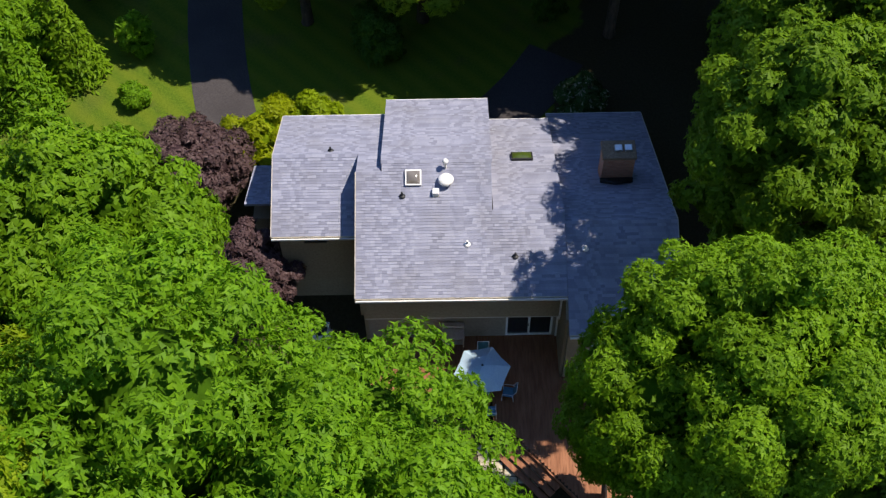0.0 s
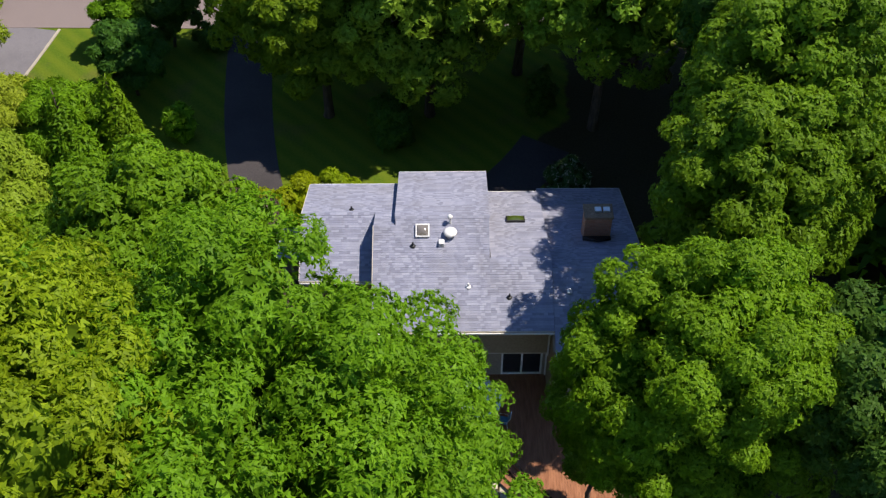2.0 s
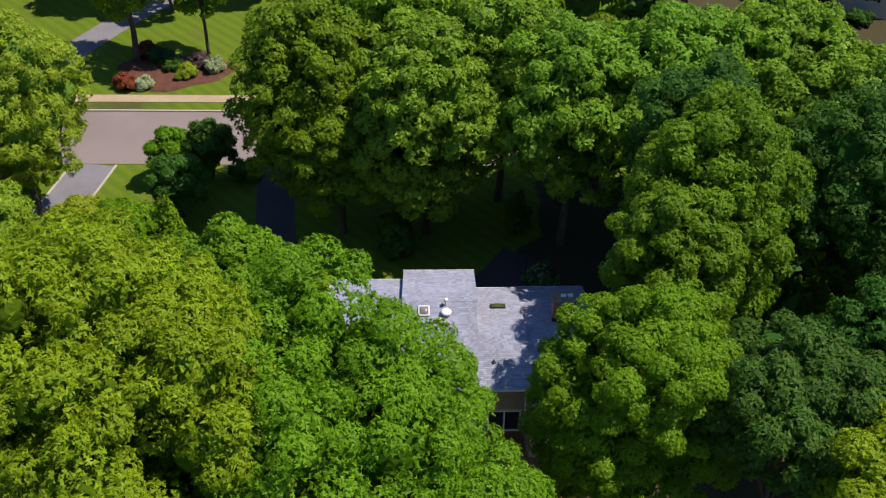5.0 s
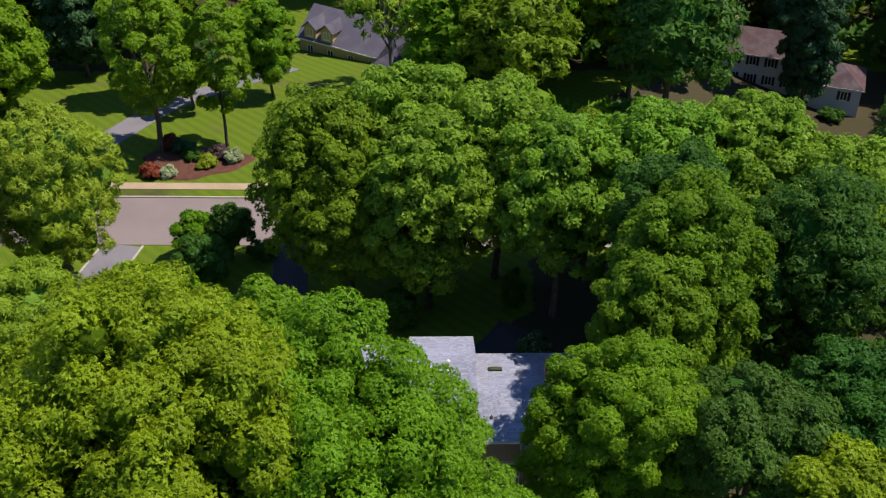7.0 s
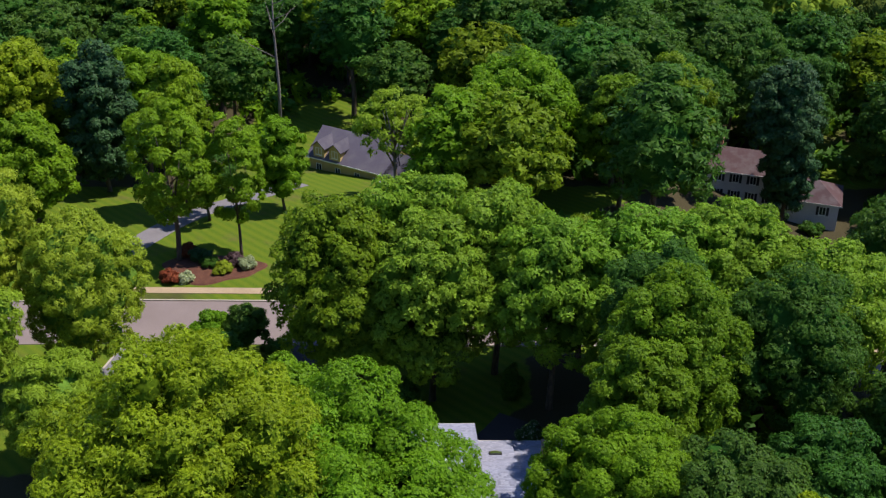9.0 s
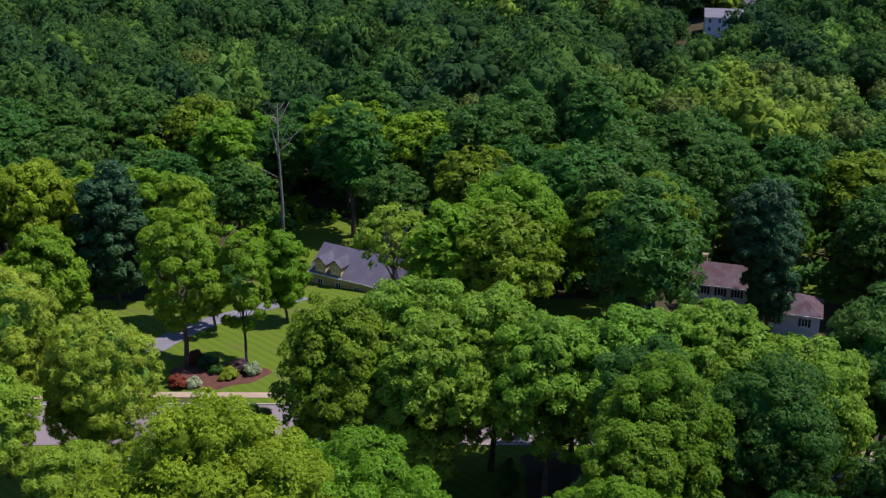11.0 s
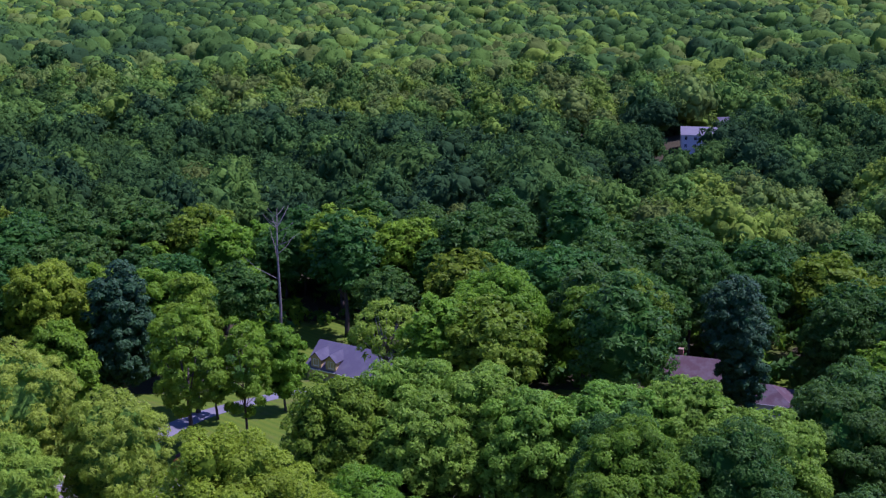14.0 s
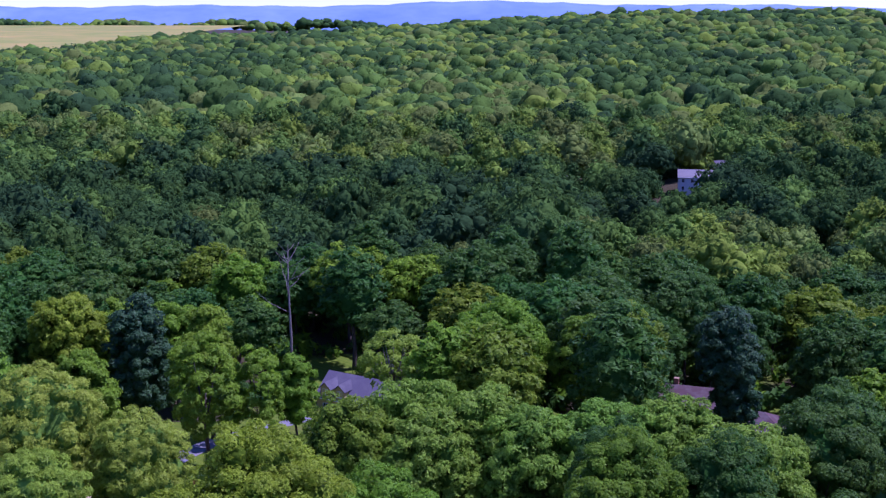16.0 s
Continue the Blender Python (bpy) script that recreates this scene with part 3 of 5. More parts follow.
def build_bed():
    bm = bmesh.new()
    rim = []
    for k in range(40):
        a = 2 * math.pi * k / 40
        q = 1 + 0.10 * math.sin(3 * a + 1) + 0.05 * math.sin(7 * a)
        x, y = -27.9 + 6.2 * q * math.cos(a), 80.2 + 4.0 * q * math.sin(a)
        rim.append((x, y))
    lo = [bm.verts.new((x, y, float(land(x, y)) - 0.05)) for x, y in rim]
    hi = [bm.verts.new((-27.9 + (x + 27.9) * 0.93, 80.2 + (y - 80.2) * 0.93, float(land(x, y)) + 0.14)) for x, y in rim]
    for i in range(40):
        j = (i + 1) % 40
        bm.faces.new((lo[i], lo[j], hi[j], hi[i]))
    bm.faces.new(hi)
    tagged(part("mulch_bed", bm, MULCH), "red-brown mulch island bed on the lawn", "flower bed", kind="structure")


build_bed()


def build_field():
    xs, ys = np.linspace(-1700, -570, 40), np.linspace(1720, 3200, 40)
    gx, gy = np.meshgrid(xs, ys)
    gx = gx + (gy - 1720) * 0.08
    v = np.stack([gx.ravel(), gy.ravel(), np.maximum(land(gx, gy).ravel() + 0.5, 3 + 30 * (gy.ravel() - 1720) / 1480)], 1)
    i = (np.arange(39)[:, None] * 40 + np.arange(39)[None]).ravel()
    tagged(link("field", mesh_np("field", v, np.stack([i, i + 1, i + 41, i + 40], 1), [FIELD], smooth=True)), "pale green and straw-coloured hay field", "field", kind="structure")


build_field()


def build_hills():
    m, t, b = mat("haze_painted_hills", 1.0, 0.0, 0.0)
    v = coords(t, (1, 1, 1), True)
    # Haze of distance is painted into the hills' base colour as blue.
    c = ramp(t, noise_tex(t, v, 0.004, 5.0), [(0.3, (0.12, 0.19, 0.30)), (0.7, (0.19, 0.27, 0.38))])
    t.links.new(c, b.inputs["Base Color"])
    xs = np.linspace(-3600, 3600, 160)
    rows = []
    for k, (y, q) in enumerate(((4300, 0.0), (4420, 0.45), (4560, 0.85), (4660, 1.0), (4720, 0.2))):
        h = 104 + 9 * np.sin(xs * 0.0021 + 0.6) + 6 * np.sin(xs * 0.0052) + 2.2 * np.sin(xs * 0.021) + 1.5 * np.sin(xs * 0.047 + 2)
        rows.append(np.stack([xs, np.full_like(xs, y), -12 + (h + 12) * q], 1))
    v = np.concatenate(rows)
    i = (np.arange(4)[:, None] * 160 + np.arange(159)[None]).ravel()
    tagged(link("backdrop_hills", mesh_np("backdrop_hills", v, np.stack([i, i + 1, i + 161, i + 160], 1), [m], smooth=True)), "long wooded hills on the horizon, painted haze blue", "hills", kind="structure")


build_hills()


# ---- the house ----
def roof_plane(parent, x0, x1, y_low, z_low, y_high, z_high, material=None, exposure=0.142, name="roof_slope", courses=True):
    """A roof slope: a plate with its courses of shingles, each a thin wedge lapping the one below."""
    material = material or SHINGLE
    slope = part(name, slab_bm([(x0, y_low, z_low), (x1, y_low, z_low), (x1, y_high, z_high), (x0, y_high, z_high)], 0.16), material, parent)
    if not courses:
        return slope
    run, rise = y_high - y_low, z_high - z_low
    length = math.hypot(run, rise)
    uy, uz = run / length, rise / length
    ny, nz = -uz * (1 if run > 0 else -1), abs(uy)
    low, lap = 0.02, exposure * 1.06
    prof = [(0.0, 0.003), (0.0, low), (lap, 0.006), (lap, 0.003)]
    n = max(1, int((x1 - x0) / 0.2))
    rng = np.random.default_rng(int(abs(x0 * 100 + y_low * 10)))
    kinds = []
    for kind in range(4):
        verts, faces = [], []
        cuts = np.clip(np.linspace(x0, x1, n + 1) + (kind - 1.5) * 0.08, x0, x1)
        cuts[0], cuts[-1] = x0, x1
        for a, b in zip(cuts[:-1], cuts[1:]):
            drop, lift = rng.choice([0.0, 0.0, 0.012]), rng.uniform(0, 0.008)
            base = len(verts)
            for x in (a + 0.003, b - 0.003):
                for s, h in prof:
                    s2 = s - drop if s == 0 else s
                    h2 = h + lift if h == low else h
                    verts.append((x, uy * s2 + ny * h2, uz * s2 + nz * h2))
            faces += [(base + i, base + (i + 1) % 4, base + 4 + (i + 1) % 4, base + 4 + i) for i in range(3)] + [(base, base + 1, base + 2, base + 3), (base + 4, base + 5, base + 6, base + 7)]
        me = bpy.data.meshes.new("shingle_course")
        me.from_pydata(verts, [], faces)
        bm = bmesh.new()
        bm.from_mesh(me)
        bmesh.ops.recalc_face_normals(bm, faces=bm.faces)
        bm.to_mesh(me)
        bm.free()
        me.materials.append(material)
        kinds.append(me)
    for k in range(int(length / exposure)):
        c = link("shingle_course", kinds[(k * 3 + k // 3) % 4], slope)
        c.location = (0, y_low + uy * exposure * k, z_low + uz * exposure * k)
    return slope


def wall_x(parent, x0, x1, y0, y1, z0, z1, openings, material, name="wall"):
    """A wall along x of thickness y0..y1, with openings (x0, x1, z0, z1) that go through it."""
    bm = bmesh.new()
    cuts = sorted({x0, x1, *(o[0] for o in openings), *(o[1] for o in openings)})
    for a, b in zip(cuts, cuts[1:]):
        mid, z = (a + b) / 2, z0
        for o in sorted((o for o in openings if o[0] < mid < o[1]), key=lambda o: o[2]):
            if o[2] > z:
                box_bm(a, b, y0, y1, z, o[2], 0, bm)
            z = o[3]
        if z < z1:
            box_bm(a, b, y0, y1, z, z1, 0, bm)
    return part(name, bm, material, parent)


def boards_x(parent, x0, x1, y, z0, z1, material, side=-1, openings=(), step=0.2):
    """Lap siding on a wall along x: tilted boards."""
    z = z0
    while z < z1 - 0.03:
        t = min(z + step, z1)
        spans = [(x0, x1)]
        for o in openings:
            if o[2] < t and o[3] > z:
                spans = [s for a, b in spans for s in ((a, min(b, o[0])), (max(a, o[1]), b)) if s[1] - s[0] > 0.02]
        for a, b in spans:
            bm = bmesh.new()
            v = [bm.verts.new(p) for p in ((a, y + side * 0.004, t), (b, y + side * 0.004, t), (b, y + side * 0.024, z), (a, y + side * 0.024, z), (b, y + side * 0.003, z), (a, y + side * 0.003, z))]
            bm.faces.new((v[3], v[2], v[1], v[0]) if side < 0 else (v[0], v[1], v[2], v[3]))
            bm.faces.new((v[5], v[4], v[2], v[3]))
            part("siding_board", bm, material, parent)
        z += step


def gable(parent, x0, x1, outline, material, name="gable_wall"):
    """A wall across x, from its outline of (y, z)."""
    bm = bmesh.new()
    a = [bm.verts.new((x0, y, z)) for y, z in outline]
    b = [bm.verts.new((x1, y, z)) for y, z in outline]
    bm.faces.new(a)
    bm.faces.new(b[::-1])
    for i in range(len(outline)):
        j = (i + 1) % len(outline)
        bm.faces.new((a[i], b[i], b[j], a[j]))
    bmesh.ops.recalc_face_normals(bm, faces=bm.faces)
    return part(name, bm, material, parent)


def window_x(parent, x0, x1, y, z0, z1, side=-1, panes=2, frame_mat=None, name="window", sill=True, bar=0.07):
    """A window or sliding door set in a wall along x: frame, panes and sill."""
    frame_mat = frame_mat or WHITE
    bm = bmesh.new()
    ya, yb = sorted((y + side * 0.03, y - side * 0.09))
    box_bm(x0, x1, ya, yb, z1 - bar, z1, 0, bm)
    box_bm(x0, x1, ya, yb, z0, z0 + bar, 0, bm)
    for k in range(panes + 1):
        c = x0 + bar / 2 + (x1 - x0 - bar) * k / panes
        box_bm(c - bar / 2, c + bar / 2, ya, yb, z0 + bar, z1 - bar, 0, bm)
    w = part(name, bm, frame_mat, parent)
    for k in range(panes):
        a = x0 + bar + (x1 - x0 - bar) * k / panes
        b = x0 + (x1 - x0 - bar) * (k + 1) / panes
        p = part("pane", box_bm(a, b, y - side * 0.05, y - side * 0.04, z0 + bar, z1 - bar) if side < 0 else box_bm(a, b, y - 0.05, y - 0.04, z0 + bar, z1 - bar), GLASS, w)
        p.visible_shadow = False
    if sill:
        yc = sorted((y + side * 0.09, y - side * 0.02))
        part("sill", box_bm(x0 - 0.05, x1 + 0.05, yc[0], yc[1], z0 - 0.06, z0 - 0.003), frame_mat, w)
    return w


SL = 0.42
PZ = lambda y: 8.0 + SL * (y - 33.7)
LZ = lambda y: 8.2 - SL * (y - 34.2)
RZ = lambda y: 5.4 - SL * (y - 37.2)
EZ = lambda y: PZ(31.95) - 0.1 - SL * (y - 31.95)
house = tagged(new("house"), "tan-sided split-level house with blue-grey shingle roofs", "house")

# roofs
roof_plane(house, -4.25, -3.05, 28.7, PZ(28.7), 34.21, PZ(34.21))
roof_plane(house, -3.05, 2.05, 28.7, PZ(28.7), 34.68, PZ(34.68))
roof_plane(house, 2.05, 5.38, 28.7, PZ(28.7), 32.43, PZ(32.43))
roof_plane(house, -3.1, 2.1, 40.65, 6.0, 34.69, PZ(34.68))
roof_plane(house, -8.35, -4.25, 39.8, LZ(39.8), 35.9, LZ(35.9))
roof_plane(house, -4.25, -3.1, 39.8, LZ(39.8), 34.22, LZ(34.22))
roof_plane(house, -8.35, -4.25, 32.2, LZ(35.9) - SL * 3.7, 35.88, LZ(35.9))
roof_plane(house, 2.1, 5.38, 41.25, RZ(41.25), 32.45, RZ(32.45))
roof_plane(house, 5.4, 10.55, 42.4, EZ(42.4), 31.95, EZ(31.95))
roof_plane(house, 5.4, 10.55, 27.1, PZ(27.1) - 0.1, 31.93, EZ(31.95))
roof_plane(house, -10.2, -8.36, 38.9, 3.0, 35.4, 4.3, name="lean_to_roof")

# trim along the eaves, and the gutters
for a, b, y, z in ((-4.25, 5.38, 28.64, PZ(28.7)), (-8.35, -4.25, 32.14, LZ(35.9) - SL * 3.7), (5.42, 10.55, 27.04, PZ(27.1) - 0.1)):
    part("fascia", box_bm(a, b, y + 0.02, y + 0.055, z - 0.22, z - 0.005), CREAM, house)
    bm = bmesh.new()
    box_bm(a, b, y - 0.11, y - 0.10, z - 0.13, z - 0.02, 0, bm)
    box_bm(a, b, y - 0.10, y + 0.018, z - 0.13, z - 0.12, 0, bm)
    part("gutter", bm, WHITE, house, "white metal gutter")
for a, b, y, z in ((-8.35, -3.1, 39.86, LZ(39.8)), (-3.1, 2.1, 40.71, 6.0), (2.1, 5.38, 41.31, RZ(41.25)), (5.38, 10.55, 42.46, EZ(42.4))):
    part("fascia", box_bm(a, b, y - 0.055, y - 0.02, z - 0.2, z + 0.02), WHITE, house)
for x0, x1, ya, za, yb, zb in ((10.55, 10.59, 42.4, EZ(42.4), 31.95, EZ(31.95)), (10.55, 10.59, 27.1, PZ(27.1) - 0.1, 31.95, EZ(31.95)), (-8.39, -8.35, 39.8, LZ(39.8), 35.9, LZ(35.9)), (-8.39, -8.35, 32.2, LZ(35.9) - SL * 3.7, 35.9, LZ(35.9)), (-4.29, -4.25, 28.7, PZ(28.7), 34.2, PZ(34.2))):
    part("rake_board", slab_bm([(x0, ya, za + 0.015), (x1, ya, za + 0.015), (x1, yb, zb + 0.015), (x0, yb, zb + 0.015)], 0.24), CREAM, house)
# ridge caps
for a, b, y, z in ((-3.08, 2.08, 34.685, PZ(34.68)), (-8.35, -4.25, 35.89, LZ(35.9)), (2.08, 5.38, 32.44, RZ(32.45)), (5.4, 10.55, 31.94, EZ(31.95))):
    k = int((b - a) / 0.3)
    u = (b - a) / k
    bm = slab_bm([(0, -0.15, -0.025), (u + 0.01, -0.15, -0.03), (u + 0.01, 0, 0.032), (0, 0, 0.04)], 0.012)
    slab_bm([(0, 0, 0.04), (u + 0.01, 0, 0.032), (u + 0.01, 0.15, -0.03), (0, 0.15, -0.025)], 0.012, bm)
    first = part("ridge_cap", bm, SHINGLE, house)
    first.location = (a, y, z)
    for i in range(1, k):
        link("ridge_cap", first.data, house).location = (a + u * i, y, z)

# walls of the middle part
G0 = -0.9
DOOR = (2.75, 5.05, 0.36, 2.40)
wall_x(house, -4.0, 5.3, 29.2, 29.4, 3.35, 5.7, [], SIDING)
boards_x(house, -4.0, 5.3, 29.2, 3.37, 5.5, SIDING)
part("overhang_soffit", box_bm(-4.0, 5.3, 29.2, 30.0, 3.25, 3.34), CREAM, house)
wall_x(house, -4.0, 5.3, 29.95, 30.15, G0, 3.24, [DOOR], TAUPE)
boards_x(house, -4.0, 5.3, 29.95, 0.32, 3.22, TAUPE, -1, [DOOR])
d = window_x(house, *DOOR[:2], 29.95, DOOR[2], DOOR[3], -1, 2, WHITE, "sliding_door", False, 0.1)
part("handle", box_bm(3.86, 3.89, 29.88, 29.92, 1.25, 1.55), DARK_METAL, d, "dark door handle")
part("downpipe", tube_bm([(5.2, 28.66, 5.6), (5.2, 29.12, 5.2), (5.2, 29.12, 3.2), (5.25, 29.85, 2.9), (5.25, 29.85, 0.4)], [0.05] * 5, 8), WHITE, house, "white downpipe")
wall_x(house, -3.0, 2.0, 40.2, 40.4, G0, 5.95, [(-2.2, -0.6, 3.6, 4.9), (0.2, 1.6, 3.6, 4.9)], SIDING)
for a, b in ((-2.2, -0.6), (0.2, 1.6)):
    window_x(house, a, b, 40.4, 3.6, 4.9, 1)
wall_x(house, 2.1, 5.3, 40.7, 40.9, G0, 3.5, [], SIDING)
wall_x(house, 5.4, 10.3, 41.5, 41.7, G0, 2.9, [], SIDING)
wall_x(house, -8.15, -3.1, 39.3, 39.5, G0, 5.7, [], SIDING)
LW = [(-6.9, -5.9, 4.85, 5.4)]
wall_x(house, -8.15, -4.0, 32.7, 32.9, G0, 5.75, LW, SIDING)
boards_x(house, -8.15, -4.05, 32.7, 1.6, 5.7, SIDING, -1, LW)
window_x(house, -6.9, -5.9, 32.7, 4.85, 5.4, -1, 2, DARK_METAL)
wall_x(house, 5.45, 10.3, 27.6, 27.8, G0, 5.15, [(6.6, 8.4, 2.2, 3.5)], SIDING)
boards_x(house, 5.45, 10.3, 27.6, 0.2, 5.1, SIDING, -1, [(6.6, 8.4, 2.2, 3.5)])
window_x(house, 6.6, 8.4, 27.6, 2.2, 3.5, -1)
# gable walls
gable(house, -8.15, -7.95, [(32.9, G0), (39.3, G0), (39.3, LZ(39.3) - 0.18), (35.9, LZ(35.9) - 0.18), (32.9, LZ(35.9) - SL * 3.0 - 0.18)], SIDING)
gable(house, -4.2, -4.0, [(30.15, G0), (39.3, G0), (39.3, LZ(39.3) - 0.18), (34.2, LZ(34.2) - 0.18), (29.4, PZ(29.4) - 0.18), (29.4, 3.34), (30.15, 3.34)], SIDING)
gable(house, -3.08, -2.9, [(34.8, 4.5), (40.2, 4.5), (40.2, 6.0), (34.8, PZ(34.6) - 0.2)], SIDING)
gable(house, 1.85, 2.05, [(32.5, 4.5), (40.2, 2.5), (40.2, 6.0), (34.7, PZ(34.68) - 0.18), (32.5, PZ(32.5) - 0.18)], SIDING)
gable(house, 5.2, 5.4, [(32.5, 4.0), (40.7, 2.0), (40.7, RZ(40.7) - 0.17), (32.5, RZ(32.5) - 0.17)], SIDING)
gable(house, 5.3, 5.44, [(27.8, G0), (30.2, G0), (30.2, PZ(30.2) - 0.28), (27.8, PZ(27.8) - 0.28)], SIDING)
gable(house, 10.1, 10.3, [(27.8, G0), (41.5, G0), (41.5, EZ(41.5) - 0.18), (31.95, EZ(31.95) - 0.18), (27.8, PZ(27.8) - 0.28)], SIDING)
part("lean_to_wall", box_bm(-10.0, -8.2, 35.6, 38.7, G0, 2.8), SIDING, house)

# chimney
chim = part("chimney", box_bm(7.45, 8.95, 35.35, 36.35, 5.2, 7.42), BRICK, house, "red-brown brick chimney")
part("chimney_cap", box_bm(7.38, 9.02, 35.28, 36.42, 7.423, 7.56, 0.02), BRICK_COPING, chim)
for a in (7.98, 8.46):
    part("flue_cover", box_bm(a, a + 0.38, 35.68, 36.06, 7.563, 7.7, 0.03), STEEL, chim, "galvanised flue cover")
part("cricket_flashing", slab_bm([(7.4, 35.2, EZ(35.2) + 0.05), (8.2, 34.9, EZ(34.9) + 0.22), (9.0, 35.2, EZ(35.2) + 0.05), (9.0, 35.36, EZ(35.36) + 0.3), (7.4, 35.36, EZ(35.36) + 0.3)], 0.03), DARK_METAL, chim)


def on_p(x, y, up=0.0):
    return (x, y, PZ(y) + 0.03 + up)


def skylight(x, y, w, h, slope, zf, frame_mat, pane_mat, name):
    e = part(name, box_bm(-w / 2, w / 2, -h / 2, h / 2, 0.0, 0.14, 0.015), frame_mat, house)
    bm = bmesh.new()
    k = 8
    grid = [[bm.verts.new(((i / k - 0.5) * (w - 0.14), (j / k - 0.5) * (h - 0.14), 0.142 + 0.12 * math.sin(math.pi * i / k) ** 0.6 * math.sin(math.pi * j / k) ** 0.6)) for i in range(k + 1)] for j in range(k + 1)]
    for j in range(k):
        for i in range(k):
            bm.faces.new((grid[j][i], grid[j][i + 1], grid[j + 1][i + 1], grid[j + 1][i]))
    part("dome", bm, pane_mat, e, "", True)
    e.matrix_basis = Matrix.Translation((x, y, zf(y) + 0.02)) @ Matrix.Rotation(math.atan(slope), 4, "X")
    return e


BRONZE = rough_mat("bronze_acrylic", (0.16, 0.14, 0.12), (0.24, 0.21, 0.18), 2.0, 1.0, 0.15, 0.0, spec=0.6)
GREEN_PANE = rough_mat("mossy_glazing", (0.035, 0.055, 0.008), (0.075, 0.11, 0.012), 6.0, 1.5, 0.3, 0.1, spec=0.5)
skylight(-1.58, 33.88, 0.76, 0.76, SL, PZ, WHITE, BRONZE, "skylight")
skylight(3.72, 37.2, 1.08, 0.72, -SL, RZ, DARK_METAL, GREEN_PANE, "skylight")
vent = part("roof_vent", lathe_bm([(0.20, -0.2), (0.20, 0.16), (0.36, 0.17), (0.37, 0.24), (0.30, 0.32), (0.12, 0.37), (0.02, 0.38)], 24, on_p(-0.07, 33.66)), WHITE, house, "white domed attic fan", True)
pipe = part("vent_pipe", lathe_bm([(0.06, -0.1), (0.06, 0.42), (0.055, 0.43)], 14, on_p(-0.08, 34.3)), WHITE, house)
part("pipe_hood", lathe_bm([(0.13, 0.43), (0.15, 0.5), (0.10, 0.58), (0.02, 0.61)], 14, on_p(-0.08, 34.3)), WHITE, pipe, "", True)
part("box_vent", box_bm(-0.71, -0.39, 33.02, 33.36, 7.72, 8.02, 0.03), WHITE, house, "white box vent")
for x, y, zf, m in ((0.87, 30.95, PZ, WHITE), (-2.1, 33.1, PZ, DARK_METAL), (3.05, 30.4, PZ, DARK_METAL), (-5.6, 36.2, LZ, DARK_METAL), (6.25, 30.67, PZ, WHITE)):
    q = part("vent_pipe", lathe_bm([(0.05, -0.1), (0.05, 0.28), (0.035, 0.285)], 10, (x, y, zf(y))), m, house)
    part("flashing", lathe_bm([(0.16, 0.0), (0.13, 0.05), (0.05, 0.08)], 10, (x, y, zf(y) + 0.01)), m, q)

# ---- deck and terrace ----
DZ = 0.32
deck = thing("deck", (0, 0, 0), "red-brown stained timber deck behind the house", "deck")
EDGE = lambda x: 24.62 - (x - 2.78) * 1.12
x = -3.9
rng_deck = np.random.default_rng(4)
while x < 5.2:
    lo = 26.3 if x < 1.9 else (24.6 if x < 2.78 else max(20.5, EDGE(x)))
    part("deck_board", box_bm(x, x + 0.137, lo, 29.93, DZ - 0.04, DZ + rng_deck.uniform(-0.003, 0.003)), DECK, deck)
    x += 0.144
while x < 8.5:
    part("deck_board", box_bm(x, x + 0.137, max(20.5, EDGE(x)), 27.55, DZ - 0.04, DZ + rng_deck.uniform(-0.003, 0.003)), DECK, deck)
    x += 0.144
part("rim_board", slab_bm([(2.75, 24.6, DZ + 0.01), (2.71, 24.55, DZ + 0.01), (6.35, 20.47, DZ + 0.01), (6.41, 20.52, DZ + 0.01)], 0.3), DECK, deck)
part("rim_board", box_bm(-3.9, 1.9, 26.24, 26.29, DZ - 0.29, DZ + 0.005), DECK, deck)
for k in range(3):
    o = 0.34 * (k + 1)
    part("step", slab_bm([(2.71 - 0.75 * o, 24.55 - 0.66 * o, DZ - 0.18 * (k + 1)), (2.71 - 0.75 * (o - 0.33), 24.55 - 0.66 * (o - 0.33), DZ - 0.18 * (k + 1)), (5.0 - 0.75 * (o - 0.33), 21.98 - 0.66 * (o - 0.33), DZ - 0.18 * (k + 1)), (5.0 - 0.75 * o, 21.98 - 0.66 * o, DZ - 0.18 * (k + 1))], 0.05), DECK, deck)
for px, py in ((-3.7, 26.4), (-1.0, 26.4), (1.8, 26.4), (2.9, 24.7), (6.2, 20.8), (8.3, 21.0), (4.6, 23.0)):
    part("post", box_bm(px - 0.05, px + 0.05, py, py + 0.1, -1.2, DZ - 0.045), DECK, deck)
# railing on the outer side
for k in range(17):
    a = 6.45 + k * 0.13
    part("baluster", box_bm(a, a + 0.035, 20.52, 20.56, DZ + 0.06, DZ + 0.9), DECK, deck)
part("hand_rail", box_bm(6.4, 8.55, 20.48, 20.6, DZ + 0.9, DZ + 0.95), DECK, deck)

terrace = thing("terrace", (0, 0, 0), "buff flagstone paving at the foot of the steps", "paving")
rs = random.Random(3)
for i in range(6):
    for j in range(4):
        a, b = 1.2 + i * 0.62 + rs.uniform(0, 0.03), 22.2 + j * 0.55 + (i % 2) * 0.2
        z = float(land(a, b)) + 0.06 + rs.uniform(0, 0.012)
        part("flagstone", slab_bm([(a, b, z), (a + 0.58 - rs.uniform(0, 0.06), b + rs.uniform(-0.03, 0.03), z), (a + 0.57, b + 0.5, z), (a + rs.uniform(0, 0.05), b + 0.51, z)], 0.12), STONE, terrace)

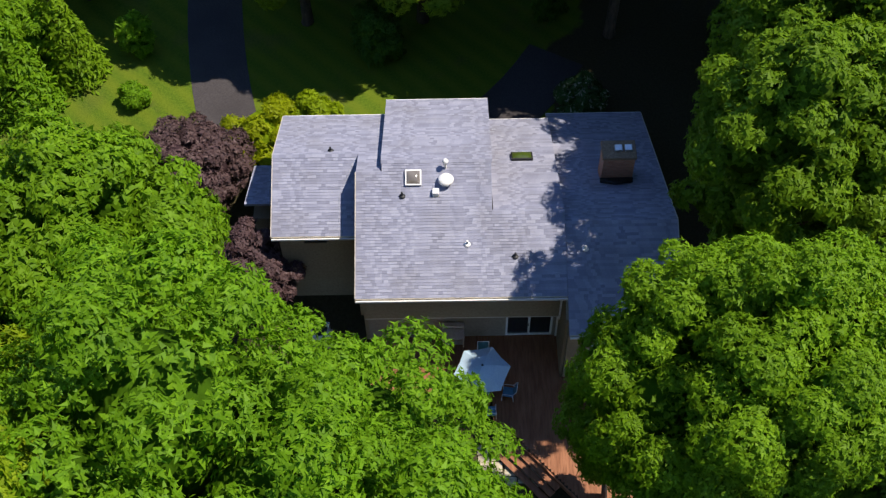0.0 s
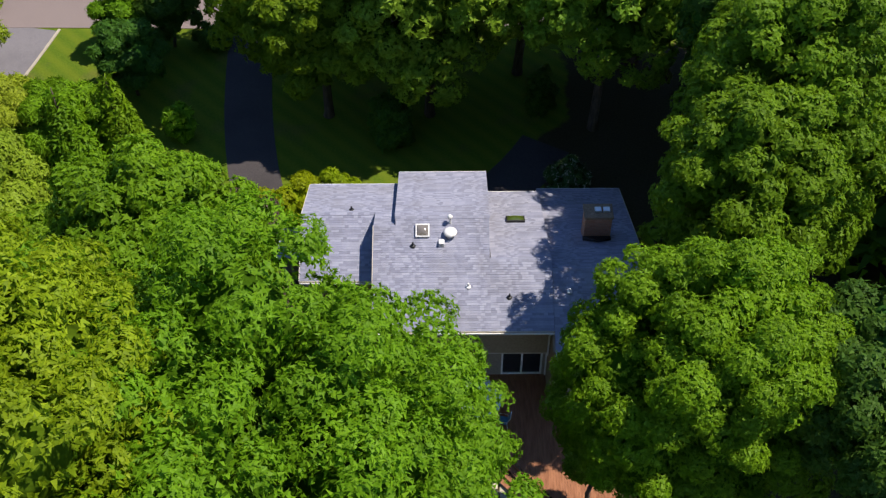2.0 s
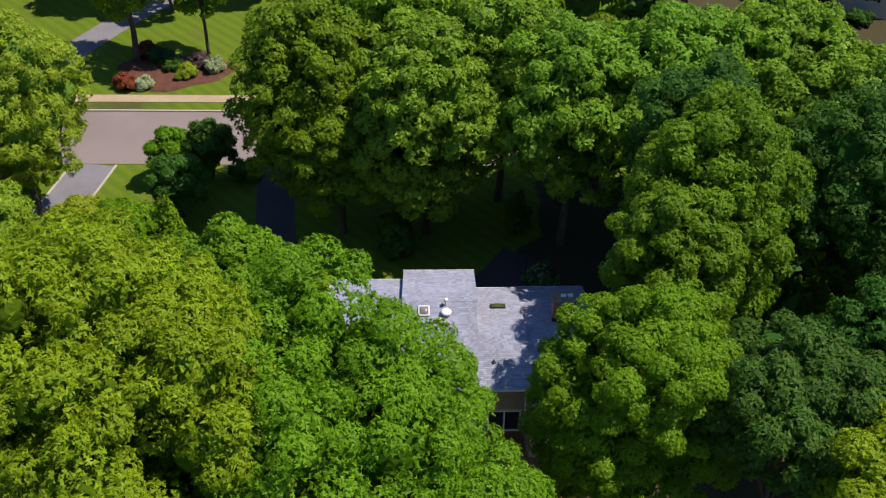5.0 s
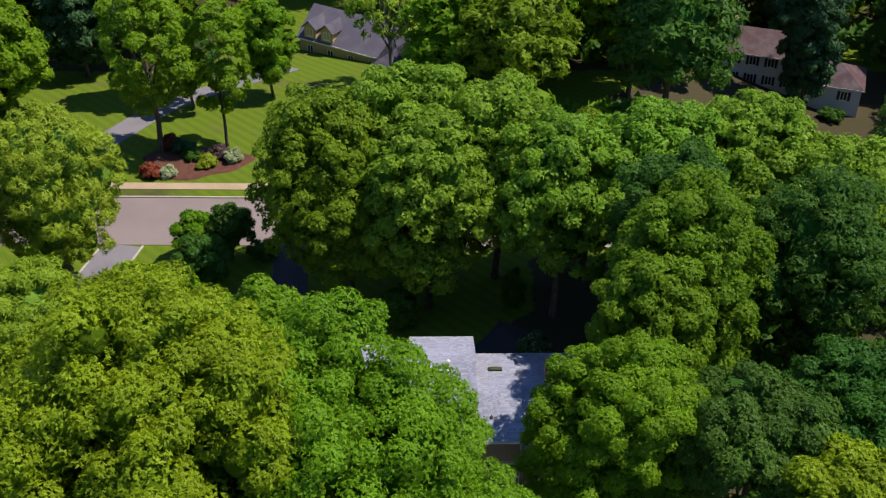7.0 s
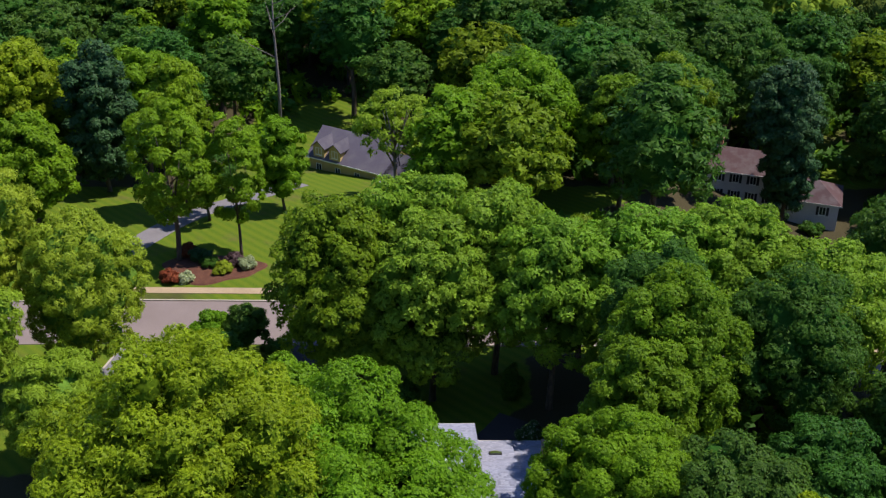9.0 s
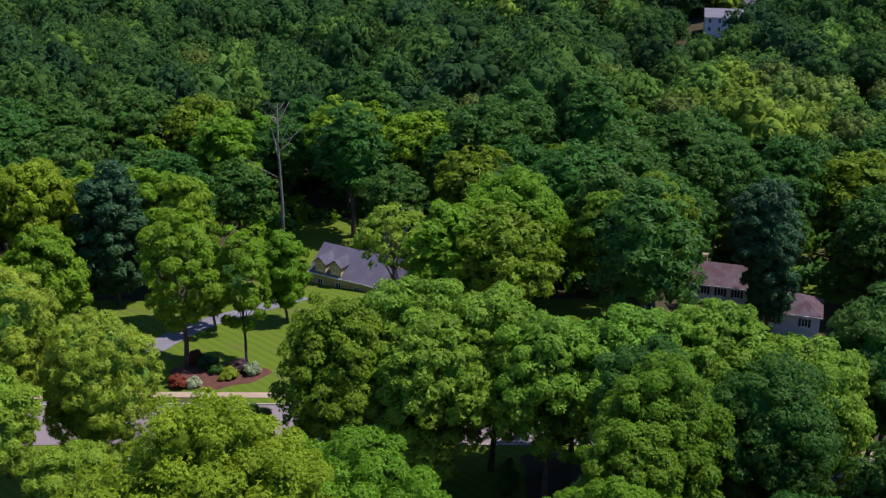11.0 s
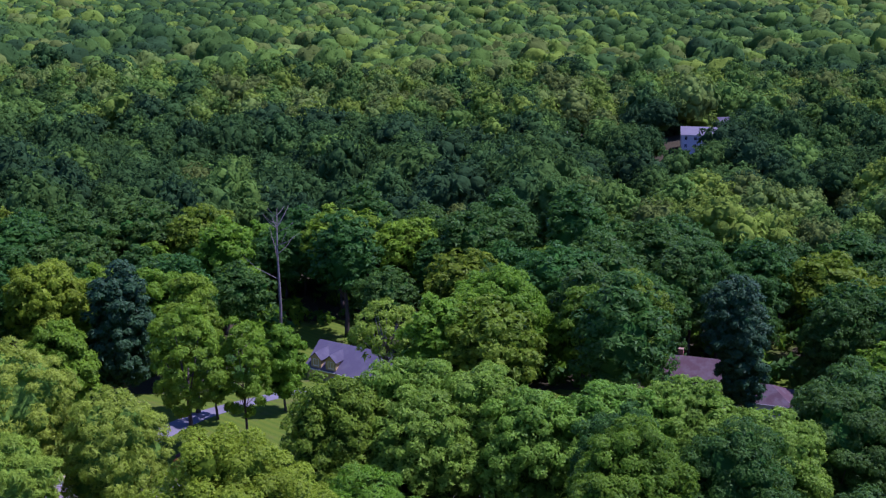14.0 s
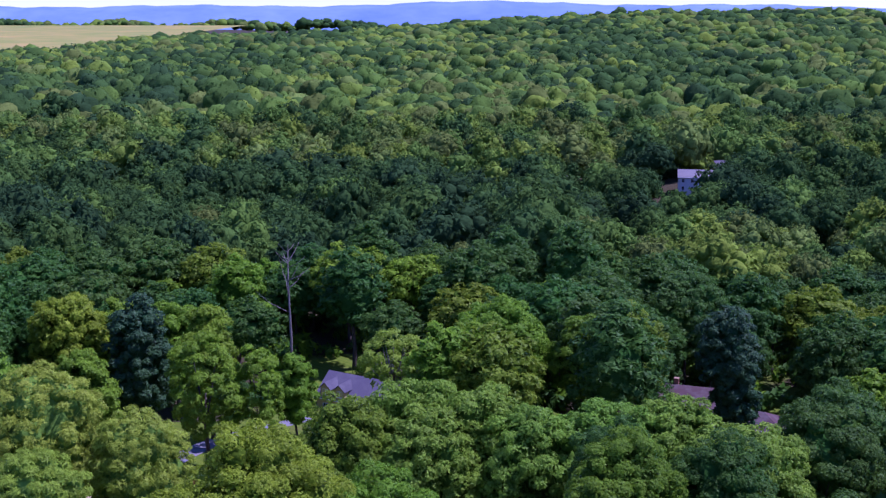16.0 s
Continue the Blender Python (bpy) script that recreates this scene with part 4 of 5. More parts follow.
# umbrella with its table and chairs
umb = thing("patio_umbrella", (1.5, 26.85, DZ), "pale blue six-sided patio umbrella, open", "umbrella")
part("pole", lathe_bm([(0.022, 0.0), (0.022, 2.55), (0.01, 2.6)], 10), WHITE, umb)
part("base", lathe_bm([(0.26, 0.0), (0.26, 0.06), (0.06, 0.10), (0.04, 0.35)], 18), DARK_METAL, umb)
for k in range(6):
    a0, a1 = radians(60 * k + 8), radians(60 * k + 68)
    bm = bmesh.new()
    R = 1.36
    c0 = (R * math.cos(a0), R * math.sin(a0), 2.06)
    c1 = (R * math.cos(a1), R * math.sin(a1), 2.06)
    m0, m1 = (c0[0] * 0.5, c0[1] * 0.5, 2.36), (c1[0] * 0.5, c1[1] * 0.5, 2.36)
    top = (0, 0, 2.56)
    em = ((c0[0] + c1[0]) * 0.485, (c0[1] + c1[1]) * 0.485, 2.03)
    vv = [bm.verts.new(p) for p in (top, m0, m1, c0, c1, em)]
    bm.faces.new((vv[0], vv[1], vv[2]))
    bm.faces.new((vv[1], vv[3], vv[5]))
    bm.faces.new((vv[1], vv[5], vv[2]))
    bm.faces.new((vv[2], vv[5], vv[4]))
    r = bmesh.ops.extrude_face_region(bm, geom=list(bm.faces))
    for v in (q for q in r["geom"] if isinstance(q, bmesh.types.BMVert)):
        v.co.z -= 0.008
    bmesh.ops.recalc_face_normals(bm, faces=bm.faces)
    part("canopy_panel", bm, CANVAS, umb)
    part("rib", tube_bm([(0, 0, 2.53), (c0[0] * 0.5, c0[1] * 0.5, 2.33), (c0[0], c0[1], 2.03)], [0.012] * 3, 5), WHITE, umb)
part("finial", lathe_bm([(0.05, 2.56), (0.06, 2.6), (0.02, 2.66)], 10), DARK_METAL, umb)
table = thing("patio_table", (1.5, 26.85, DZ), "round glass-topped patio table under the umbrella", "table")
part("tabletop", lathe_bm([(0.05, 0.70), (0.60, 0.70), (0.62, 0.715), (0.60, 0.73), (0.05, 0.73)], 28), TEAL, table)
for k in range(4):
    a = radians(45 + 90 * k)
    part("leg", tube_bm([(0.35 * math.cos(a), 0.35 * math.sin(a), 0.7), (0.5 * math.cos(a), 0.5 * math.sin(a), 0.0)], [0.02, 0.02], 6), WHITE, table)


def patio_chair(x, y, turn, fabric, label):
    c = thing("patio_chair", (x, y, DZ), label, "chair", "chairs round the patio table")
    part("seat", box_bm(-0.26, 0.26, -0.25, 0.25, 0.40, 0.44, 0.015), fabric, c)
    part("backrest", slab_bm([(-0.25, 0.24, 0.46), (0.25, 0.24, 0.46), (0.25, 0.40, 0.98), (-0.25, 0.40, 0.98)], 0.03), fabric, c)
    for s in (-0.28, 0.28):
        part("frame", tube_bm([(s, -0.27, 0.0), (s, -0.25, 0.62), (s, 0.22, 0.64), (s, 0.42, 1.0)], [0.016] * 4, 6), WHITE, c)
        part("leg", tube_bm([(s, 0.30, 0.0), (s, 0.24, 0.62)], [0.016] * 2, 6), WHITE, c)
    part("top_bar", tube_bm([(-0.28, 0.42, 1.0), (0.28, 0.42, 1.0)], [0.016] * 2, 6), WHITE, c)
    c.matrix_world = pose(x, y, DZ, 0, 0, turn)


patio_chair(1.62, 28.6, 0, TEAL, "white-framed patio chair with teal mesh")
patio_chair(2.75, 26.55, -100, BLUE_FABRIC, "white-framed patio chair with blue seat")
patio_chair(1.85, 25.55, 180, BLUE_FABRIC, "white-framed patio chair with blue seat")
patio_chair(0.3, 26.6, 95, TEAL, "white-framed patio chair with teal mesh")

hutch = thing("potting_bench", (0.15, 29.55, DZ), "pale wooden potting bench with a shelf, against the wall", "bench")
WOOD = rough_mat("pale_pine", (0.48, 0.35, 0.27), (0.64, 0.50, 0.40), 8.0, 1.0, 0.7, 0.2, (1, 1, 0.2))
for s in (-0.52, 0.48):
    for t in (-0.28, 0.24):
        part("leg", box_bm(s, s + 0.05, t, t + 0.05, 0.0, 0.86 if t < 0 else 1.45, 0.004), WOOD, hutch)
part("worktop", box_bm(-0.56, 0.56, -0.32, 0.32, 0.861, 0.9, 0.005), WOOD, hutch)
part("shelf", box_bm(-0.54, 0.54, -0.26, 0.22, 0.25, 0.28, 0.005), WOOD, hutch)
part("upper_shelf", box_bm(-0.54, 0.54, 0.06, 0.3, 1.4505, 1.48, 0.005), WOOD, hutch)
part("back_panel", box_bm(-0.53, 0.53, 0.291, 0.305, 0.95, 1.44), WOOD, hutch)

unit_ac = thing("condenser_unit", (-6.5, 30.2, float(land(-6.5, 30.2))), "grey condenser box with a flat top in the yard corner", "air conditioner")
part("case", box_bm(-0.45, 0.45, -0.45, 0.45, 0.05, 0.95, 0.03), GREY_SIDING, unit_ac)
part("plinth", box_bm(-0.55, 0.55, -0.55, 0.55, -0.1, 0.048), CONCRETE, unit_ac)
part("grille", lathe_bm([(0.38, 0.955), (0.38, 0.975), (0.05, 0.985)], 20), DARK_METAL, unit_ac)

mailbox = thing("mailbox", (-35.5, 63.4, 0.0), "white mailbox on a white post beside the street", "mailbox")
part("post", box_bm(-0.05, 0.05, -0.05, 0.05, -0.2, 1.05, 0.006), WHITE, mailbox)
bm = box_bm(-0.1, 0.1, -0.26, 0.26, 1.051, 1.18)
bmesh.ops.create_cone(bm, cap_ends=True, segments=16, radius1=0.1, radius2=0.1, depth=0.52, matrix=Matrix.Translation((0, 0, 1.18)) @ Matrix.Rotation(radians(90), 4, "X"))
part("box", bm, WHITE, mailbox)
part("flag", box_bm(0.102, 0.112, -0.1, -0.05, 1.15, 1.33), LEAF["red"], mailbox)


# ---- neighbouring houses ----
def simple_house(name, x, y, z, turn, w, d, h, pitch, walls, roof, label, hip=False, windows=4, floors=2, shutters=True, dormers=0, garage=0.0, chimney=True, dormer_wall=None):
    """A house with its storeys, roof, windows on both long sides and, where it has them, dormers and a garage wing."""
    hs = thing(name, (x, y, z), label, "house")

    def wing(x0, x1, y0, y1, hh, hipped, wins, storeys):
        ops = []
        for s in range(storeys):
            for k in range(wins):
                c = x0 + (x1 - x0) * (k + 0.5) / wins
                zz = 0.9 + 2.75 * s
                ops.append((c - 0.5, c + 0.5, zz, zz + 1.4))
        wall_x(hs, x0, x1, y0, y0 + 0.2, -1.5, hh, ops, walls)
        wall_x(hs, x0, x1, y1 - 0.2, y1, -1.5, hh, ops, walls)
        part("wall", box_bm(x0, x0 + 0.2, y0 + 0.2, y1 - 0.2, -1.5, hh), walls, hs)
        part("wall", box_bm(x1 - 0.2, x1, y0 + 0.2, y1 - 0.2, -1.5, hh), walls, hs)
        for o in ops:
            for yy, sd in ((y0, -1), (y1, 1)):
                window_x(hs, o[0], o[1], yy, o[2], o[3], sd, 2, WHITE)
                if shutters:
                    ya, yb = sorted((yy + sd * 0.004, yy + sd * 0.05))
                    part("shutter", box_bm(o[0] - 0.42, o[0] - 0.03, ya, yb, o[2], o[3]), SHUTTER, hs)
                    part("shutter", box_bm(o[1] + 0.03, o[1] + 0.42, ya, yb, o[2], o[3]), SHUTTER, hs)
        e = 0.4
        ym, rise = (y0 + y1) / 2, ((y1 - y0) / 2 + e) * pitch
        if hipped:
            in_ = (y1 - y0) / 2
            r0, r1 = x0 + in_ * 0.9, x1 - in_ * 0.9
            c = [(x0 - e, y0 - e, hh), (x1 + e, y0 - e, hh), (x1 + e, y1 + e, hh), (x0 - e, y1 + e, hh)]
            a, b = (r0, ym, hh + rise), (r1, ym, hh + rise)
            for pts in ((c[0], c[1], b, a), (c[2], c[3], a, b), (c[1], c[2], b), (c[3], c[0], a)):
                part("roof_slope", slab_bm(list(pts), 0.15), roof, hs)
        else:
            roof_plane(hs, x0 - e, x1 + e, y0 - e, hh, ym, hh + rise, roof, courses=False)
            roof_plane(hs, x0 - e, x1 + e, y1 + e, hh, ym, hh + rise, roof, courses=False)
            for a, b in ((x0, x0 + 0.2), (x1 - 0.2, x1)):
                gable(hs, a, b, [(y0, hh + 0.002), (y1, hh + 0.002), (ym, hh + rise - e * pitch - 0.16)], walls)
        for yy in (y0 - e - 0.04, y1 + e):
            part("gutter", box_bm(x0 - e, x1 + e, yy, yy + 0.04, hh - 0.17, hh - 0.01), WHITE, hs)
        return ym, hh + rise

    ym, ztop = wing(-w / 2, w / 2, -d / 2, d / 2, h, hip, windows, floors)
    if garage:
        wing(w / 2 + 0.01, w / 2 + garage, -d / 2 - 1.5, d / 2 - 2.5, 2.9, True, 2, 1)
    for k in range(dormers):
        c = -w / 2 + 1.9 + 2.95 * k
        zb = h + 0.2
        yf = -d / 2 - 0.1
        dw = dormer_wall or walls
        dm = part("dormer", box_bm(c - 1.0, c + 1.0, yf, yf + 2.6, zb, zb + 1.7), dw, hs)
        window_x(dm, c - 0.55, c + 0.55, yf - 0.004, zb + 0.35, zb + 1.5, -1, 2, WHITE)
        for s in (-1, 1):
            part("dormer_roof", slab_bm([(c + s * 1.3, yf - 0.3, zb + 1.55), (c, yf - 0.3, zb + 2.7), (c, yf + 4.2, zb + 2.7), (c + s * 1.3, yf + 2.9, zb + 1.55)], 0.12), roof, dm)
        gable_bm = bmesh.new()
        gv = [gable_bm.verts.new(p) for p in ((c - 1.0, yf, zb + 1.702), (c + 1.0, yf, zb + 1.702), (c, yf, zb + 2.5), (c - 1.0, yf + 0.15, zb + 1.702), (c + 1.0, yf + 0.15, zb + 1.702), (c, yf + 0.15, zb + 2.5))]
        for q in ((0, 1, 2), (5, 4, 3), (0, 3, 4, 1), (1, 4, 5, 2), (2, 5, 3, 0)):
            gable_bm.faces.new([gv[i] for i in q])
        part("dormer_gable", gable_bm, dw, dm)
    if chimney:
        ch = part("chimney", box_bm(-w / 4 - 0.4, -w / 4 + 0.4, 0.2, 1.1, h, ztop + 0.9), BRICK, hs)
        part("chimney_cap", box_bm(-w / 4 - 0.46, -w / 4 + 0.46, 0.14, 1.16, ztop + 0.903, ztop + 1.0), BRICK_COPING, ch)
    hs.matrix_world = pose(x, y, z, 0, 0, turn)
    return hs


simple_house("house", -11.3, 118.6, -4.7, -32, 14, 8.5, 3.2, 0.75, YELLOW_SIDING, PURPLE_ROOF, "yellow-sided house with purple-grey roof and two gabled dormers", windows=4, floors=1, shutters=False, dormers=2, garage=4.0, chimney=False)
simple_house("house", 47.2, 121.6, -9.2, -20, 13, 8.5, 5.4, 0.5, GREY_SIDING, RED_ROOF, "pale grey two-storey house with dark red roof and garage", hip=False, windows=5, floors=2, garage=9.0)
for x, y, turn, w, lab, wl, rf in ((104, 340, -12, 13, "white-sided house with a pale roof among the woods", WHITE, DRIVE_GREY), (126, 378, 15, 11, "grey-roofed white house among the woods", WHITE, PURPLE_ROOF), (62, 404, 30, 12, "pale house half hidden by the woods", GREY_SIDING, PURPLE_ROOF), (-95, 128, -35, 15, "pale grey-roofed house behind the trees", GREY_SIDING, DRIVE_GREY)):
    simple_house("house", x, y, float(land(x, y)), turn, w, 9, 5.6, 0.5, wl, rf, lab, windows=4, floors=2, shutters=False, chimney=False)
for x, y, turn in ((-86, 1385, 10), (175, 918, -20), (-330, 2500, 5), (-60, 2600, 0), (-520, 1240, 20), (-880, 2900, 8)):
    simple_house("house", x, y, float(land(x, y)) + 6, turn, 22, 12, 6, 0.4, WHITE, DRIVE_GREY, "far white building above the tree tops", windows=4, floors=2, shutters=False, chimney=False)

# ---- trees near the house ----
oak = "oak_tree"
broadleaf(oak, -9.8, 8.4, 31.2, 14.8, "green", "huge bright green oak behind the house", seed=1, thick=0.6, rz=20.0, lobes=128, sprigs=76000, count=5, size=0.155, width=0.52, clump=1.0, low=-0.08, lobe=0.16)
broadleaf(oak, -14.7, 7.4, 36.0, 9.8, "yellow", "tall yellow-green oak with a broad crown", seed=2, thick=0.5, rz=14.8, lobes=70, sprigs=42000, count=5, size=0.155, width=0.52, clump=0.95, lobe=0.2, low=-0.15)
broadleaf(oak, 9.6, 17.9, 24.0, 5.9, "green", "bright green oak beside the deck", seed=3, thick=0.38, rz=9.0, lobes=52, lobe=0.25, sprigs=29000, count=5, size=0.135, width=0.52, clump=0.8, low=-0.4)
broadleaf("young_oak", 7.0, 21.4, 9.5, 2.1, "green", "low green oak hanging over the deck corner", seed=35, thick=0.15, rz=2.6, lobes=16, sprigs=3200, count=5, size=0.19, clump=0.65, low=-0.9)
B = dict(lobes=34, lobe=0.3, sprigs=9000, count=5, size=0.19, width=0.6, clump=0.95)
broadleaf(oak, -11.6, 21.4, 24.9, 4.9, "green", "rounded green oak beside the house", seed=4, rz=5.5, **B)
broadleaf(oak, -19.5, 27.5, 15.0, 5.0, "green", "spreading green maple beside the house", seed=5, rz=5.4, **B)
broadleaf(oak, -22.5, 25.0, 17.0, 5.6, "yellow", "yellow-green oak in the side yard", seed=25, **B)
broadleaf(oak, -26.0, 34.0, 13.5, 5.2, "pale", "pale green tree in the side yard", seed=36, **B)
broadleaf(oak, -24.0, 10.0, 19.0, 6.0, "yellow", "yellow-green oak in the side yard", seed=27, **B)
broadleaf(oak, 17.0, 15.6, 22.8, 5.4, "deep", "deep green oak in the back yard", seed=6, **B)
broadleaf(oak, 20.6, 9.4, 23.0, 4.6, "yellow", "yellow-green oak in the back yard", seed=7, **B)
broadleaf(oak, 15.0, 3.0, 17.0, 5.0, "green", "green oak in the back yard", seed=28, **B)
broadleaf(oak, 13.4, 28.6, 22.4, 4.4, "olive", "slim olive-green oak at the house end", seed=77, rz=7.0, **B)
broadleaf(oak, 16.8, 34.8, 24.6, 6.4, "olive", "tall olive-green oak leaning over the roof", seed=8, rz=10.6, thick=0.45, lobes=56, lobe=0.27, sprigs=15000, count=5, size=0.19, width=0.6, clump=0.95, low=-0.85)
broadleaf(oak, 27.6, 39.1, 22.6, 6.8, "deep", "deep green oak beside the house", seed=9, rz=9.0, low=-0.8, **B)
broadleaf(oak, 26.0, 24.0, 18.5, 5.5, "deep", "deep green tree in the shaded side yard", seed=10, rz=7.0, low=-0.8, **B)
G = dict(lobes=40, lobe=0.28, sprigs=7600, count=5, size=0.26, width=0.6, clump=1.15, low=-0.85)
maple = "maple_tree"
broadleaf(maple, -10.6, 56.8, 21.0, 7.4, "olive", "olive-green maple beside the street", seed=11, rz=9.4, **G)
broadleaf(maple, -8.6, 52.8, 15.0, 5.2, "olive", "shaded green maple on the front lawn", seed=76, rz=6.0, **G)
broadleaf(maple, -1.4, 52.8, 20.5, 7.0, "maple", "bright green maple on the front lawn", seed=12, rz=8.8, **G)
broadleaf(maple, 10.0, 51.2, 21.2, 7.0, "maple", "tall green maple with a bare lower trunk", seed=13, rz=7.8, **G)
broadleaf(maple, -3.0, 61.0, 21.8, 7.2, "maple", "green maple beside the street", seed=14, rz=9.0, **G)
broadleaf(maple, 18.6, 54.5, 20.8, 7.2, "maple", "full green maple on the front lawn", seed=15, rz=8.6, **G)
broadleaf(maple, 27.5, 56.0, 20.6, 7.8, "maple", "green maple on the front lawn", seed=16, rz=8.6, **G)
broadleaf(maple, 34.5, 51.0, 19.2, 7.6, "maple", "blue-green maple in the side yard", seed=17, rz=8.6, **G)
broadleaf(oak, 45.5, 58.0, 18.4, 7.6, "deep", "deep green oak beside the street", seed=18, rz=8.0, **G)
broadleaf(oak, 38.0, 33.0, 18.0, 6.8, "deep", "deep green oak in the woods", seed=19, rz=8.0, **G)
broadleaf(oak, 35.0, 14.0, 18.5, 6.2, "green", "green oak at the back of the yard", seed=20, **G)
broadleaf(maple, 19.5, 47.0, 16.5, 5.0, "deep", "shaded green maple on the front lawn", seed=29, rz=6.8, **G)
W = dict(lobes=32, sprigs=5600, count=5, size=0.36, width=0.3, clump=0.9, low=-0.85)
broadleaf("willow_tree", -34.6, 54.8, 20.2, 6.3, "pale", "pale feathery green willow beside the street", seed=21, rz=8.2, **W)
broadleaf("willow_tree", -45.6, 57.0, 25.0, 6.8, "pale", "tall pale green willow in the neighbouring yard", seed=22, rz=9.5, **W)
broadleaf("willow_tree", -43.5, 47.0, 18.4, 5.8, "pale", "pale green willow in the neighbouring yard", seed=78, rz=6.6, **W)
broadleaf("willow_tree", -34.0, 42.0, 12.5, 5.0, "pale", "pale green willow in the neighbouring yard", seed=37, rz=5.6, **W)
broadleaf("young_willow", -28.6, 47.6, 7.6, 3.6, "pale", "low pale green willow beside the driveway", seed=85, rz=3.8, **W)
broadleaf("young_willow", -25.6, 47.6, 7.6, 3.0, "green", "low green tree on the lawn edge", seed=86, rz=3.6, **W)
broadleaf("ash_tree", -31.9, 82.4, 20.6, 5.6, "green", "light airy green ash on the lawn", seed=23, lobes=34, sprigs=5200, count=5, size=0.36, lobe=0.25, rz=8.0, low=-0.9, clump=1.1, inner=0.05)
broadleaf("ash_tree", -24.7, 84.2, 19.4, 3.6, "green", "slender green ash on the lawn", seed=24, lobes=28, sprigs=3400, count=5, size=0.36, lobe=0.3, rz=8.2, low=-0.9, thick=0.2, clump=1.0, inner=0.05)
broadleaf("ash_tree", -30.4, 94.0, 12.0, 4.0, "deep", "green ash beside the curving driveway", seed=26, lobes=18, sprigs=2200, count=5, size=0.38, rz=5.0, thick=0.2, clump=1.0, inner=0.05)
broadleaf("ash_tree", -21.0, 98.0, 13.0, 3.6, "green", "slender green ash behind the lawn", seed=38, lobes=18, sprigs=2200, count=5, size=0.38, rz=6.5, thick=0.2, clump=1.0, low=-0.8)
H = dict(lobes=36, lobe=0.3, sprigs=5000, count=4, size=0.36, width=0.6, clump=1.1, low=-0.85)
broadleaf("tall_ash", -58.0, 108.0, 20.6, 6.2, "yellow", "yellow-green ash with a pale bare trunk", seed=79, rz=7.5, bark=PALE_BARK, **H)
broadleaf("pine_tree", -46.5, 106.0, 20.0, 5.6, "needle", "dark pine behind the lawn", seed=80, rz=11.0, **H)
broadleaf(oak, -33.6, 97.0, 21.0, 4.4, "green", "green oak behind the curving driveway", seed=81, rz=8.0, **H)
broadleaf(oak, -51.5, 91.0, 15.5, 5.6, "green", "green oak beside the curving driveway", seed=82, rz=8.0, **H)
broadleaf(oak, -60.0, 82.0, 15.0, 6.0, "deep", "deep green oak beside the street", seed=83, rz=8.0, **H)
broadleaf(oak, -42.0, 113.0, 17.5, 6.0, "green", "rounded green oak behind the lawn", seed=84, rz=9.0, **H)
broadleaf("bare_topped_tree", -6.1, 100.6, 16.6, 5.6, "pale", "half bare pale tree beside the yellow house", seed=70, lobes=18, sprigs=1500, count=4, size=0.42, rz=7.0, low=-0.2, clump=1.0, inner=0.0, bark=PALE_BARK, limbs=16)
broadleaf(oak, 10.5, 103.4, 20.0, 9.6, "green", "broad dome-crowned green oak", seed=71, rz=9.0, lobes=40, sprigs=7600, count=4, size=0.36, width=0.6, clump=1.4, low=-0.8)
broadleaf(oak, 4.6, 96.5, 18.4, 5.0, "yellow", "yellow-green oak beneath the dome-crowned oak", seed=94, rz=7.5, **H)
broadleaf(maple, 5.0, 57.4, 21.3, 7.4, "maple", "full green maple between the lawn and the street", seed=95, rz=9.0, **G)
broadleaf(maple, 13.8, 58.6, 17.2, 6.2, "olive", "lower olive-green maple beside the street", seed=96, rz=7.4, **G)
shrub("foundation_shrub", 51.0, 111.6, 2.0, 2.4, "needle", "dark rounded evergreen before the grey house", 53, 420, 0.3)
shrub("foundation_shrub", 55.5, 109.4, 1.8, 2.0, "deep", "dark green shrub before the garage", 54, 420, 0.3)
broadleaf(oak, 17.8, 42.8, 23.4, 5.6, "deep", "tall deep green oak at the front corner of the house", seed=97, rz=8.6, low=-0.85, **B)
shrub("hedge_shrub", -37.4, 60.6, 1.5, 1.3, "lime", "clipped lime-green shrub beside the mailbox", 48, 420, 0.2)
shrub("hedge_shrub", -37.0, 58.2, 1.4, 1.2, "green", "clipped green shrub beside the driveway", 49, 420, 0.2)
broadleaf(oak, 24.5, 99.0, 18.6, 6.6, "olive", "olive-green oak beyond the street", seed=72, rz=8.0, lobes=28, sprigs=4600, count=4, size=0.36, width=0.6, clump=1.3, low=-0.8)
broadleaf(oak, 48.6, 134.6, 17.5, 7.8, "deep", "tall deep green oak behind the grey house", seed=73, rz=10.0, lobes=30, sprigs=5000, count=4, size=0.38, width=0.6, clump=1.4, low=-0.8)
broadleaf("pine_tree", 49.8, 111.6, 16.0, 5.8, "needle", "dark spreading pine before the grey house", seed=74, rz=9.5, lobes=30, sprigs=3600, count=4, size=0.4, width=0.4, clump=1.3, low=-0.5)
broadleaf("pine_tree", 51.0, 109.8, 10.0, 4.4, "needle", "dark pine between the grey house and its garage", seed=87, rz=8.8, **H)
broadleaf(oak, 71.0, 120.5, 10.5, 6.8, "deep", "deep green oak shading the grey house", seed=88, rz=9.0, **H)
broadleaf(oak, 41.0, 128.5, 11.0, 6.2, "deep", "deep green oak at the end of the grey house", seed=89, rz=9.0, **H)
broadleaf(oak, 58.5, 131.5, 11.5, 6.4, "deep", "deep green oak behind the grey house", seed=90, rz=9.0, **H)
broadleaf(oak, 33.2, 109.5, 18.0, 6.2, "olive", "olive-green oak beyond the street", seed=91, rz=10.0, **H)
broadleaf(oak, 0.8, 119.5, 9.5, 5.2, "green", "green oak beside the yellow house", seed=92, rz=8.0, **H)
